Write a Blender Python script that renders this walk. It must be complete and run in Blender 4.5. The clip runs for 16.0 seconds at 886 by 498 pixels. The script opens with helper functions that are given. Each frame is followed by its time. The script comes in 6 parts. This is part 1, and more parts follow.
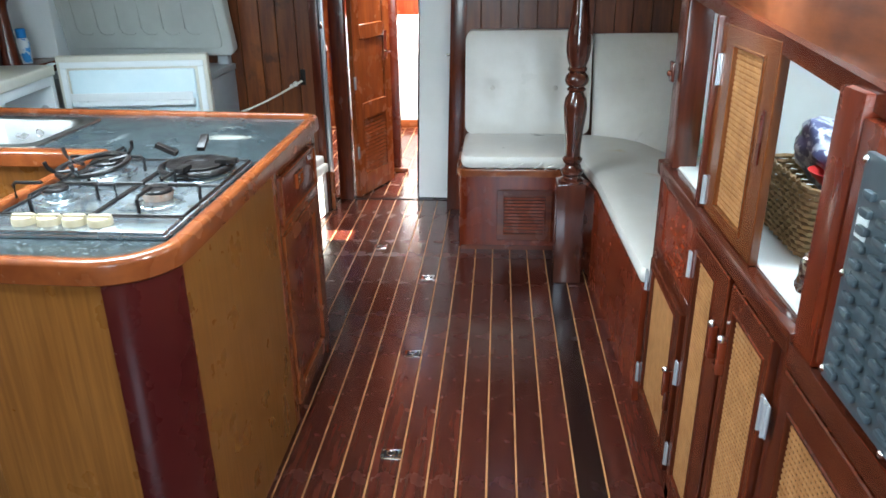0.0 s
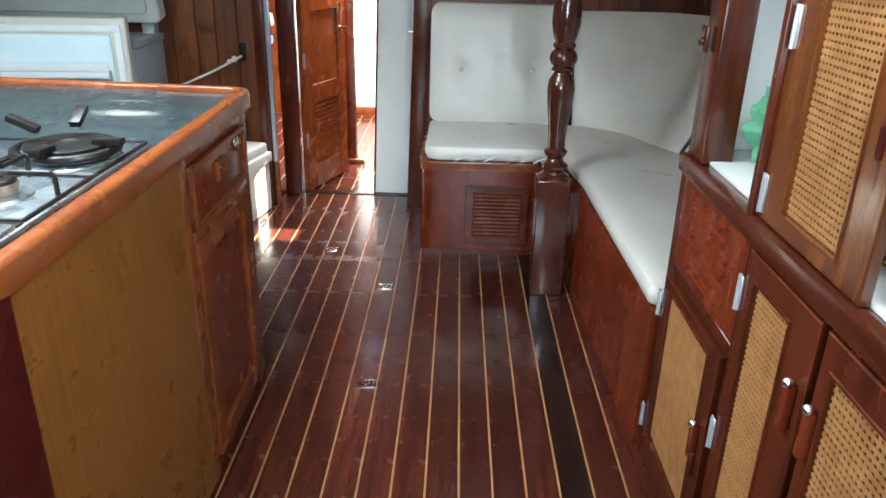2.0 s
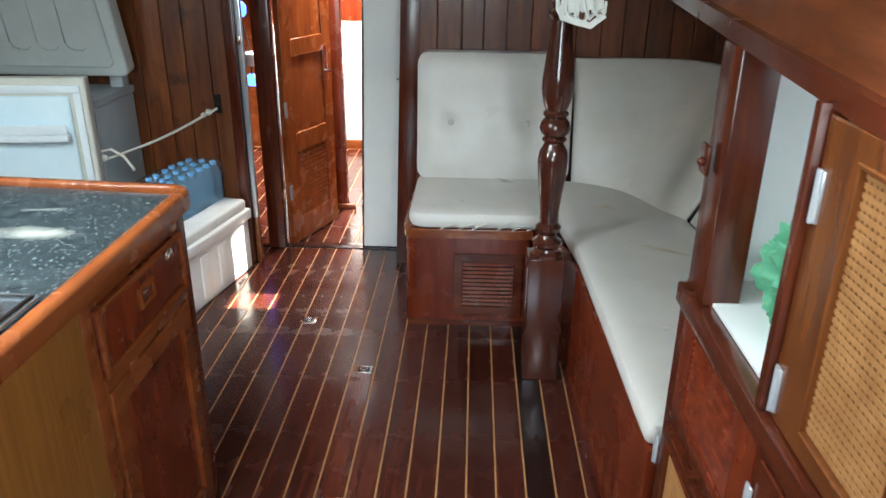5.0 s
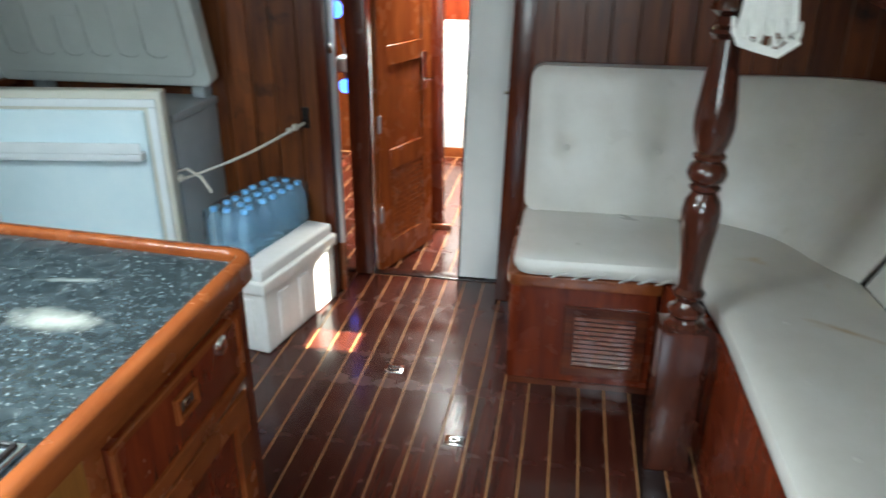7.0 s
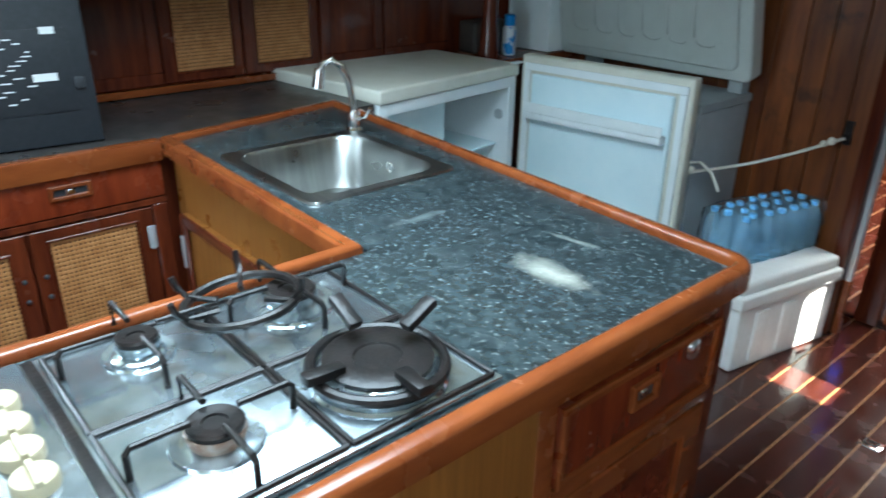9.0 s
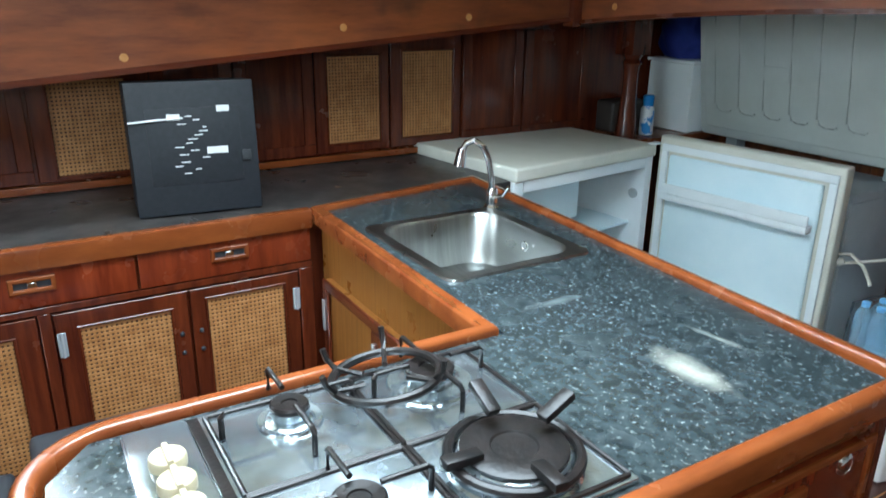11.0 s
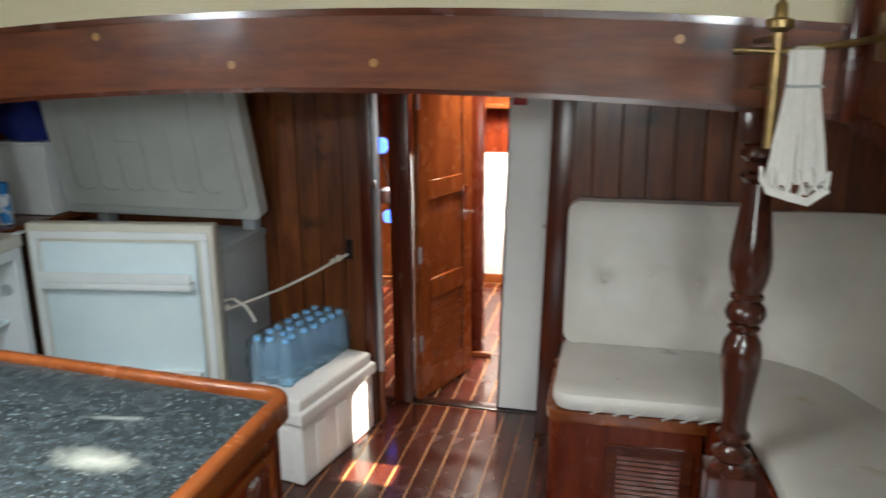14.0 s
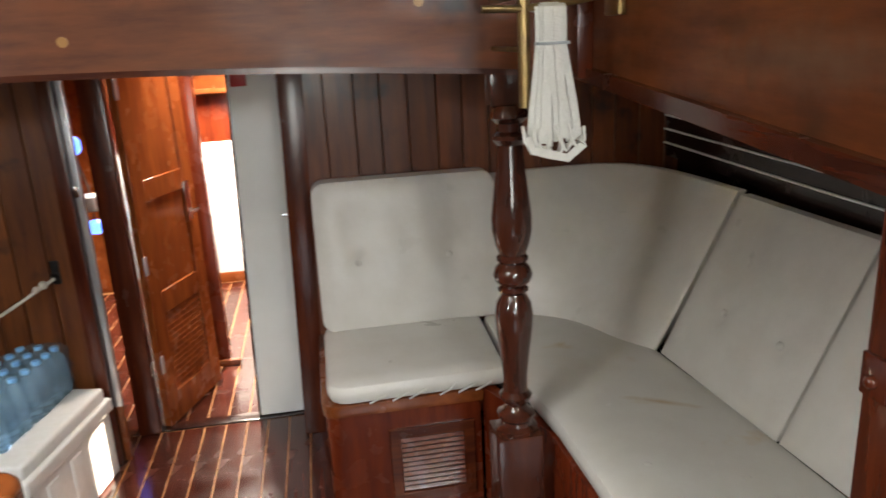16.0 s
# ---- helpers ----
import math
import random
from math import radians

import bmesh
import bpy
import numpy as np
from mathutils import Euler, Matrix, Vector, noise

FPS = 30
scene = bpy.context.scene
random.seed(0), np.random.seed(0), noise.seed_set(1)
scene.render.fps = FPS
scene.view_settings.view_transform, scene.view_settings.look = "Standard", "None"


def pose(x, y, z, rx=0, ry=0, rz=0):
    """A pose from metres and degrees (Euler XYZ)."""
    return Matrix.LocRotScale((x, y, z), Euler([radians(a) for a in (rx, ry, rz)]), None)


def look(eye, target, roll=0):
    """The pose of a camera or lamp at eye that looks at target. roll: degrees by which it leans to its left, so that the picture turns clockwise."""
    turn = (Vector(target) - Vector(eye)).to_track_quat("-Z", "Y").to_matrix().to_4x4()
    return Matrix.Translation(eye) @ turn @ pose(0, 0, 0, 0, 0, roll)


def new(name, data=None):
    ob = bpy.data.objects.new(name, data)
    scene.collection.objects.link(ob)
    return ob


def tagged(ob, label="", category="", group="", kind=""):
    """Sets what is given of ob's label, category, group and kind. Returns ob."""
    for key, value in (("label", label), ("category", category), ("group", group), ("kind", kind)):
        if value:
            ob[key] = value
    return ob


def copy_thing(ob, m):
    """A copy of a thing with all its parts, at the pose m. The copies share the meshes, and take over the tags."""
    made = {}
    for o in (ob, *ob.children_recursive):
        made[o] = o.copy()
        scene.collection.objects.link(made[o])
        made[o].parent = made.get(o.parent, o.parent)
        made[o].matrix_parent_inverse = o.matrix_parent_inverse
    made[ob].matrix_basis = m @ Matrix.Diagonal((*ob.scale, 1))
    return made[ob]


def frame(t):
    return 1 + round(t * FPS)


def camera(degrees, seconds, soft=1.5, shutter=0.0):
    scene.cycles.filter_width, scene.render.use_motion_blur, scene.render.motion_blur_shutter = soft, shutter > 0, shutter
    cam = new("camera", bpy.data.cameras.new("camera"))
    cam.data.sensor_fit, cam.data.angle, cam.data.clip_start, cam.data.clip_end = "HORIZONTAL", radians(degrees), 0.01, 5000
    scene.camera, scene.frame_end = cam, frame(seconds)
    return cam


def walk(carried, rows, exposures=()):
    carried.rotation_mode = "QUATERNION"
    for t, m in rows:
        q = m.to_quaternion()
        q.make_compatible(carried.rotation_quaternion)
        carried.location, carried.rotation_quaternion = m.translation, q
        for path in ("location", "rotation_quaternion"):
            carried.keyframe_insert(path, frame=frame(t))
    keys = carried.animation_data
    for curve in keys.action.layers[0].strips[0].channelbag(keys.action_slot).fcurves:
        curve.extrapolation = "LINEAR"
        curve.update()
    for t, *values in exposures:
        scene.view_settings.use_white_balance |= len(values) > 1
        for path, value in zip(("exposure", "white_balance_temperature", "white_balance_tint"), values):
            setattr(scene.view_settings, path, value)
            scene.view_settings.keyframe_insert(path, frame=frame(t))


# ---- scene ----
cam = camera(62.2, 16.0, shutter=0.5)
PATH = [
    (0, (0.473, 0.303, 1.498), (0.33, 2.15, 0.743), -0.7),
    (0.5, (0.47, 0.409, 1.489), (0.359, 2.247, 0.708), -0.5),
    (1, (0.472, 0.546, 1.463), (0.41, 2.385, 0.678), 0.1),
    (1.5, (0.435, 0.691, 1.405), (0.389, 2.53, 0.62), 0.6),
    (2, (0.42, 0.79, 1.351), (0.396, 2.636, 0.58), 1.4),
    (2.5, (0.426, 0.842, 1.384), (0.406, 2.69, 0.618), 2.3),
    (3, (0.458, 0.843, 1.449), (0.429, 2.694, 0.69), 1.9),
    (3.5, (0.509, 0.85, 1.49), (0.476, 2.699, 0.728), 1.4),
    (3.7, (0.511, 0.857, 1.497), (0.475, 2.705, 0.734), 1.2),
    (5.8, (0.55, 1.378, 1.537), (0.386, 3.212, 0.756), -0.7),
    (6, (0.546, 1.418, 1.536), (0.34, 3.243, 0.744), -1.0),
    (6.5, (0.49, 1.54, 1.556), (0.27, 3.361, 0.76), -0.1),
    (7, (0.441, 1.631, 1.558), (0.129, 3.438, 0.76), 0.2),
    (7.5, (0.438, 1.702, 1.546), (-0.295, 3.382, 0.746), 0.9),
    (8, (0.427, 1.707, 1.539), (-0.6, 3.226, 0.739), 0.6),
    (8.5, (0.402, 1.688, 1.531), (-0.82, 3.051, 0.726), 0.8),
    (9, (0.37, 1.668, 1.522), (-1.003, 2.871, 0.705), 1.0),
    (9.5, (0.351, 1.652, 1.515), (-1.131, 2.704, 0.68), 0.7),
    (9.7, (0.35, 1.647, 1.516), (-1.165, 2.645, 0.675), 0.7),
    (11.8, (0.378, 1.623, 1.596), (-1.242, 2.675, 1.076), 2.2),
    (12, (0.383, 1.634, 1.591), (-1.174, 2.785, 1.089), 2.4),
    (12.5, (0.424, 1.647, 1.598), (-0.89, 3.066, 1.089), 1.6),
    (13, (0.454, 1.638, 1.607), (-0.54, 3.298, 1.101), 1.1),
    (13.5, (0.459, 1.62, 1.611), (-0.264, 3.418, 1.118), 0.2),
    (14, (0.46, 1.621, 1.614), (0.014, 3.507, 1.122), -0.4),
    (14.5, (0.452, 1.623, 1.609), (0.247, 3.548, 1.105), -0.8),
    (15, (0.419, 1.671, 1.599), (0.342, 3.597, 1.066), -1.3),
    (15.5, (0.375, 1.744, 1.593), (0.465, 3.667, 1.049), -2.3),
    (16, (0.337, 1.791, 1.589), (0.642, 3.687, 1.029), -3.0),
]
walk(cam, [(t, look(eye, target, roll)) for t, eye, target, roll in PATH], exposures=[(0, 4.10, 5850, 4), (3.5, 3.90, 6150, 5), (6.5, 3.78, 6100, 3), (9.5, 3.45, 5450, -2), (12, 3.85, 6150, 6), (13.5, 3.40, 6550, 8), (15.5, 3.60, 7150, 13)])

# ---- world and light ----
world = bpy.data.worlds.new("sky")
scene.world = world
world.use_nodes = True
wn = world.node_tree.nodes
sky = wn.new("ShaderNodeTexSky")
sky.sky_type = "NISHITA"
sky.sun_disc = False
sky.sun_elevation = radians(62)
sky.sun_rotation = radians(100)
wn["Background"].inputs["Strength"].default_value = 0.06
world.node_tree.links.new(sky.outputs["Color"], wn["Background"].inputs["Color"])


def area(name, place, target, sx, sy, power, colour):
    lamp = bpy.data.lights.new(name, "AREA")
    lamp.shape, lamp.size, lamp.size_y, lamp.energy, lamp.color = "RECTANGLE", sx, sy, power, colour
    ob = new(name, lamp)
    ob.matrix_world = look(place, target)
    return ob


sun = bpy.data.lights.new("sun", "SUN")
sun.energy, sun.angle, sun.color = 5.0, radians(0.5), (1.0, 0.9, 0.75)
SUN_DIR = Vector((-0.60, 0.0, -1.0)).normalized()
new("sun", sun).matrix_world = look((0, 0, 0), SUN_DIR)
# daylight lamps in unseen openings: deck hatches, portlights and the companionway behind
hatch_lamp = area("hatch_light", (-0.62, 2.15, 2.09), (-0.62, 2.15, 0), 0.98, 0.98, 4.2, (0.86, 0.94, 1.0))
hatch_lamp.data.spread = radians(135)
area("companionway_light", (0.2, -1.62, 1.45), (0.2, 1.5, 1.0), 1.05, 1.0, 2.7, (0.86, 0.94, 1.0))
area("portlight_light_port", (-1.955, 1.36, 1.84), (0.0, 1.6, 0.9), 0.46, 0.20, 3.3, (0.86, 0.94, 1.0))
# added fill lamp that brightens the island's starboard side
area("fill_light_starboard", (1.055, 1.10, 1.86), (-0.4, 2.3, 0.80), 0.46, 0.20, 3.0, (0.86, 0.94, 1.0))
fore_lamp = area("fore_hatch_light", (-0.12, 6.3, 1.92), (-0.12, 6.3, 0), 0.28, 0.55, 11, (1.0, 0.93, 0.84))
fore_lamp.data.spread = radians(110)
# unseen lamp added above the passage to brighten the cabin door
passage_lamp = area("passage_fill_light", (-0.12, 5.22, 1.92), (-0.12, 5.22, 0), 0.26, 0.42, 1.2, (1.0, 0.93, 0.84))
passage_lamp.data.spread = radians(84)
# added lamp above the white shelf, brightens it from out of view
area("shelf_fill_light", (1.27, 1.85, 1.485), (1.25, 1.85, 0.9), 0.16, 1.25, 0.75, (0.86, 0.94, 1.0))


# ---- materials ----
def mat(name, base, rough=0.5, metal=0.0, coat=0.0, second=None, scale=(8, 8, 8), detail=6.0, lo=0.35, hi=0.65,
        bump=0.0, bump_scale=60.0, jitter=0.0, rough_var=0.0, transmission=0.0, ior=1.45, emission=None, dirt=None):
    """A procedural surface: two tones over a stretched noise, fine relief, varied gloss and a tone of its own for each piece."""
    m = bpy.data.materials.new(name)
    m.use_nodes = True
    nt = m.node_tree
    n, link = nt.nodes, nt.links.new
    bsdf = n["Principled BSDF"]
    bsdf.inputs["Roughness"].default_value = rough
    bsdf.inputs["Metallic"].default_value = metal
    bsdf.inputs["Coat Weight"].default_value = coat
    bsdf.inputs["Coat Roughness"].default_value = 0.12
    bsdf.inputs["Transmission Weight"].default_value = transmission
    bsdf.inputs["IOR"].default_value = ior
    tc = n.new("ShaderNodeTexCoord")
    mp = n.new("ShaderNodeMapping")
    mp.inputs["Scale"].default_value = scale
    link(tc.outputs["Object"], mp.inputs["Vector"])
    info = n.new("ShaderNodeObjectInfo")
    add = n.new("ShaderNodeVectorMath")
    add.operation = "ADD"
    mul = n.new("ShaderNodeMath")
    mul.operation = "MULTIPLY"
    mul.inputs[1].default_value = 37.0
    link(info.outputs["Random"], mul.inputs[0])
    link(mp.outputs["Vector"], add.inputs[0])
    link(mul.outputs[0], add.inputs[1])
    colour = None
    if second:
        nz = n.new("ShaderNodeTexNoise")
        nz.inputs["Scale"].default_value = 1.0
        nz.inputs["Detail"].default_value = detail
        nz.inputs["Roughness"].default_value = 0.62
        link(add.outputs[0], nz.inputs["Vector"])
        ramp = n.new("ShaderNodeValToRGB")
        ramp.color_ramp.elements[0].position, ramp.color_ramp.elements[1].position = lo, hi
        ramp.color_ramp.elements[0].color, ramp.color_ramp.elements[1].color = (*base, 1), (*second, 1)
        link(nz.outputs["Fac"], ramp.inputs["Fac"])
        colour = ramp.outputs["Color"]
    if dirt and colour:
        nz2 = n.new("ShaderNodeTexNoise")
        nz2.inputs["Scale"].default_value = dirt[1]
        nz2.inputs["Detail"].default_value = 3
        link(tc.outputs["Object"], nz2.inputs["Vector"])
        r2 = n.new("ShaderNodeValToRGB")
        r2.color_ramp.elements[0].position, r2.color_ramp.elements[1].position = dirt[2], dirt[3]
        link(nz2.outputs["Fac"], r2.inputs["Fac"])
        mix = n.new("ShaderNodeMix")
        mix.data_type = "RGBA"
        link(r2.outputs["Color"], mix.inputs["Factor"])
        link(colour, mix.inputs["A"])
        mix.inputs["B"].default_value = (*dirt[0], 1)
        colour = mix.outputs["Result"]
    if jitter and colour:
        hsv = n.new("ShaderNodeHueSaturation")
        mr = n.new("ShaderNodeMapRange")
        mr.inputs["To Min"].default_value, mr.inputs["To Max"].default_value = 1 - jitter, 1 + jitter
        link(info.outputs["Random"], mr.inputs["Value"])
        link(mr.outputs["Result"], hsv.inputs["Value"])
        link(colour, hsv.inputs["Color"])
        colour = hsv.outputs["Color"]
    if colour:
        link(colour, bsdf.inputs["Base Color"])
    else:
        bsdf.inputs["Base Color"].default_value = (*base, 1)
    if rough_var:
        nz3 = n.new("ShaderNodeTexNoise")
        nz3.inputs["Scale"].default_value = 9.0
        nz3.inputs["Detail"].default_value = 5
        link(tc.outputs["Object"], nz3.inputs["Vector"])
        mr3 = n.new("ShaderNodeMapRange")
        mr3.inputs["From Min"].default_value, mr3.inputs["From Max"].default_value = 0.3, 0.7
        mr3.inputs["To Min"].default_value, mr3.inputs["To Max"].default_value = max(rough - rough_var, 0.02), rough + rough_var
        link(nz3.outputs["Fac"], mr3.inputs["Value"])
        link(mr3.outputs["Result"], bsdf.inputs["Roughness"])
    if bump:
        nb = n.new("ShaderNodeTexNoise")
        nb.inputs["Scale"].default_value = bump_scale
        nb.inputs["Detail"].default_value = 4
        link(tc.outputs["Object"], nb.inputs["Vector"])
        bp = n.new("ShaderNodeBump")
        bp.inputs["Strength"].default_value = bump
        bp.inputs["Distance"].default_value = 0.01
        link(nb.outputs["Fac"], bp.inputs["Height"])
        link(bp.outputs["Normal"], bsdf.inputs["Normal"])
    if emission:
        bsdf.inputs["Emission Color"].default_value = (*emission[0], 1)
        bsdf.inputs["Emission Strength"].default_value = emission[1]
    return m


FLOOR_WOOD = mat("floor_wood", (0.031, 0.0062, 0.004), 0.23, second=(0.064, 0.0140, 0.0078), scale=(45, 3, 45), jitter=0.34, rough_var=0.09, coat=0.3, bump=0.04, bump_scale=30)
DARK_PLANK = mat("dark_floor_wood", (0.01, 0.004, 0.0035), 0.22, second=(0.022, 0.008, 0.006), scale=(45, 3, 45), jitter=0.2, rough_var=0.08, coat=0.3)
SEAM = mat("seam_wood", (0.27, 0.125, 0.045), 0.3, second=(0.36, 0.18, 0.07), scale=(3, 14, 3))
VARNISH = mat("varnished_mahogany", (0.045, 0.0085, 0.004), 0.22, second=(0.1, 0.02, 0.007), scale=(30, 30, 3), coat=0.25, jitter=0.12, rough_var=0.06, bump=0.03, bump_scale=40)
VARNISH_H = mat("varnished_mahogany_lengthwise", (0.045, 0.0085, 0.004), 0.22, second=(0.105, 0.022, 0.008), scale=(30, 2.5, 30), coat=0.25, jitter=0.12, rough_var=0.06, bump=0.03, bump_scale=40)
VARNISH_X = mat("varnished_mahogany_crosswise", (0.05, 0.01, 0.005), 0.24, second=(0.12, 0.027, 0.009), scale=(2.5, 30, 30), coat=0.25, jitter=0.12, rough_var=0.06, bump=0.03, bump_scale=40)
PANEL_RED = mat("red_mahogany_panel", (0.09, 0.0125, 0.0045), 0.25, second=(0.175, 0.029, 0.009), scale=(26, 26, 3), coat=0.2, jitter=0.1, rough_var=0.07)
TRIM = mat("orange_trim_wood", (0.125, 0.029, 0.0075), 0.24, second=(0.205, 0.055, 0.014), scale=(14, 4, 14), coat=0.25, jitter=0.1, rough_var=0.08)
VENEER = mat("teak_veneer", (0.165, 0.060, 0.011), 0.32, second=(0.245, 0.099, 0.020), scale=(90, 90, 3), coat=0.25, rough_var=0.08)
MAROON = mat("maroon_paint", (0.044, 0.0045, 0.0045), 0.28, second=(0.058, 0.007, 0.006), scale=(4, 4, 4), coat=0.2, rough_var=0.06)
KNOTTY = mat("knotty_board", (0.085, 0.021, 0.006), 0.38, second=(0.20, 0.060, 0.014), scale=(22, 22, 2.2), coat=0.2, jitter=0.25, bump=0.08, bump_scale=30, dirt=((0.03, 0.010, 0.005), 7.0, 0.60, 0.74))
DARK_BOARD = mat("dark_board", (0.072, 0.0175, 0.0055), 0.36, second=(0.17, 0.045, 0.012), scale=(22, 22, 2.2), coat=0.2, jitter=0.22, bump=0.08, bump_scale=30, dirt=((0.02, 0.008, 0.005), 7.0, 0.60, 0.74))
BEAM = mat("beam_wood", (0.115, 0.027, 0.0075), 0.44, second=(0.215, 0.058, 0.015), scale=(4, 4, 26), coat=0.04, rough_var=0.1, bump=0.04, bump_scale=30, dirt=((0.05, 0.016, 0.007), 5.0, 0.60, 0.78))
STONE = mat("speckled_worktop", (0.010, 0.015, 0.017), 0.22, second=(0.040, 0.052, 0.056), scale=(38, 38, 38), detail=8, rough_var=0.1, dirt=((0.17, 0.195, 0.195), 105.0, 0.60, 0.72))


def wear_or_glare_patch(m, centre, radius, tone, angle=25, most=0.7):
    """A blotchy patch of uneven outline in a surface: bleached wear, stains and painted-in glare."""
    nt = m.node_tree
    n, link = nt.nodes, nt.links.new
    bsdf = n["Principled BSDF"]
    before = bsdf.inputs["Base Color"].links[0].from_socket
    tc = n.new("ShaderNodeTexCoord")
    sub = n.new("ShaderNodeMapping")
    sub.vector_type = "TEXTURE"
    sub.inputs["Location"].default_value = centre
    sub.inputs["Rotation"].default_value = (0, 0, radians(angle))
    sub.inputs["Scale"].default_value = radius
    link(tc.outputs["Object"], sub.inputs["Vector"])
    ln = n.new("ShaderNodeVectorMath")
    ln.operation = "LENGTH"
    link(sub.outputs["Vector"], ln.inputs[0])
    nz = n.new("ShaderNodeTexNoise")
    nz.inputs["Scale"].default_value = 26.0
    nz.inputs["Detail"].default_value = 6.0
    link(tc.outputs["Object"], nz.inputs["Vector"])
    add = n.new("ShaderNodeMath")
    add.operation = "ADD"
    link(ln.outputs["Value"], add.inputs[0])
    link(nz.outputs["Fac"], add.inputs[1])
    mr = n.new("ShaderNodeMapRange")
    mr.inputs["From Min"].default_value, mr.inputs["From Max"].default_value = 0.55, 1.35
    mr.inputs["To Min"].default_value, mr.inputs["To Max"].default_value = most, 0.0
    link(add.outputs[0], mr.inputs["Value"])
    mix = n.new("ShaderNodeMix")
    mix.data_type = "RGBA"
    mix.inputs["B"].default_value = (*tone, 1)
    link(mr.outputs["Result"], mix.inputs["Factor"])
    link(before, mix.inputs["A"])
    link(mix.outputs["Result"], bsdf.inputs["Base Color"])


# whitish worn spot; the reflection lying on it is painted into its tone
wear_or_glare_patch(STONE, (-0.415, 2.62, 0.934), (0.125, 0.052, 0.1), (0.42, 0.42, 0.36), -6, 0.75)
wear_or_glare_patch(STONE, (-0.478, 2.768, 0.934), (0.085, 0.013, 0.1), (0.26, 0.28, 0.26), 8)
wear_or_glare_patch(STONE, (-0.775, 2.60, 0.934), (0.022, 0.12, 0.1), (0.13, 0.15, 0.15), 0)
wear_or_glare_patch(BEAM, (0.69, 3.60, 1.655), (0.13, 0.1, 0.06), (0.010, 0.006, 0.005), 0, 0.9)
wear_or_glare_patch(BEAM, (1.005, 2.72, 1.53), (0.1, 0.34, 0.07), (0.20, 0.115, 0.075), 0, 0.55)
wear_or_glare_patch(BEAM, (1.005, 1.75, 1.47), (0.1, 0.22, 0.06), (0.24, 0.13, 0.06), 0, 0.5)
VINYL = mat("cream_vinyl", (0.58, 0.55, 0.50), 0.30, second=(0.64, 0.615, 0.57), scale=(5, 5, 5), bump=0.5, bump_scale=7, rough_var=0.03)
WHITE = mat("white_paint", (0.76, 0.78, 0.76), 0.4, second=(0.80, 0.82, 0.80), scale=(6, 6, 6), bump=0.03, bump_scale=25, rough_var=0.06)
PLASTIC_W = mat("white_plastic", (0.74, 0.80, 0.82), 0.32, second=(0.79, 0.84, 0.86), scale=(7, 7, 7), rough_var=0.05)
FRIDGE_TOP = mat("yellowed_enamel", (0.60, 0.60, 0.52), 0.4, second=(0.66, 0.66, 0.59), scale=(9, 9, 9), rough_var=0.08, bump=0.03, bump_scale=250)
GREY = mat("grey_enamel", (0.36, 0.40, 0.42), 0.45, second=(0.42, 0.46, 0.48), scale=(5, 5, 5))
STEEL = mat("brushed_steel", (0.27, 0.28, 0.27), 0.33, metal=1.0, second=(0.36, 0.37, 0.36), scale=(3, 60, 3), rough_var=0.06)
CHROME = mat("chrome", (0.78, 0.78, 0.78), 0.12, metal=1.0)
BLACK = mat("black_plastic", (0.016, 0.018, 0.022), 0.42, second=(0.024, 0.027, 0.032), scale=(30, 30, 30), rough_var=0.08)
IRON = mat("cast_iron", (0.007, 0.007, 0.007), 0.30, second=(0.016, 0.012, 0.011), scale=(30, 30, 30), bump=0.1, bump_scale=120)
IRON.node_tree.nodes["Principled BSDF"].inputs["Specular IOR Level"].default_value = 0.3
CREAM_WALL = mat("cream_wall_paint", (0.72, 0.67, 0.46), 0.5, second=(0.76, 0.71, 0.52), scale=(3, 3, 3), bump=0.03, bump_scale=40)


# ---- shaping helpers ----
def box(bm, x0, x1, y0, y1, z0, z1, bevel=0.0, seg=2):
    made = bmesh.ops.create_cube(bm, size=1.0)["verts"]
    bmesh.ops.transform(bm, verts=made, matrix=Matrix.LocRotScale(((x0 + x1) / 2, (y0 + y1) / 2, (z0 + z1) / 2), None, (abs(x1 - x0), abs(y1 - y0), abs(z1 - z0))))
    if bevel > 0:
        edges = list({e for v in made for e in v.link_edges})
        bmesh.ops.bevel(bm, geom=edges, offset=bevel, segments=seg, profile=0.6, affect="EDGES")
    return bm


def ring_x(bm, a, b, y0, y1, z0, z1, p0, p1, q0, q1):
    """A flat frame that faces along x from a to b, with a rectangular opening."""
    outer, inner = ((y0, z0), (y1, z0), (y1, z1), (y0, z1)), ((p0, q0), (p1, q0), (p1, q1), (p0, q1))
    va, vb = [[bm.verts.new((x, y, z)) for y, z in outer] for x in (a, b)]
    wa, wb = [[bm.verts.new((x, y, z)) for y, z in inner] for x in (a, b)]
    made = []
    for i in range(4):
        j = (i + 1) % 4
        made += [bm.faces.new(f) for f in ((va[i], va[j], wa[j], wa[i]), (vb[i], wb[i], wb[j], vb[j]), (va[i], vb[i], vb[j], va[j]), (wa[i], wa[j], wb[j], wb[i]))]
    bmesh.ops.recalc_face_normals(bm, faces=made)
    edges = [e for f in made for e in f.edges if len({v.co.x for v in e.verts}) == 1 and abs(e.verts[0].co.x - b) < 1e-6 and not ({e.verts[0], e.verts[1]} & set(vb) and {e.verts[0], e.verts[1]} & set(wb))]
    bmesh.ops.bevel(bm, geom=list(set(edges)), offset=min(0.0025, abs(b - a) * 0.4), segments=1, affect="EDGES")
    return bm


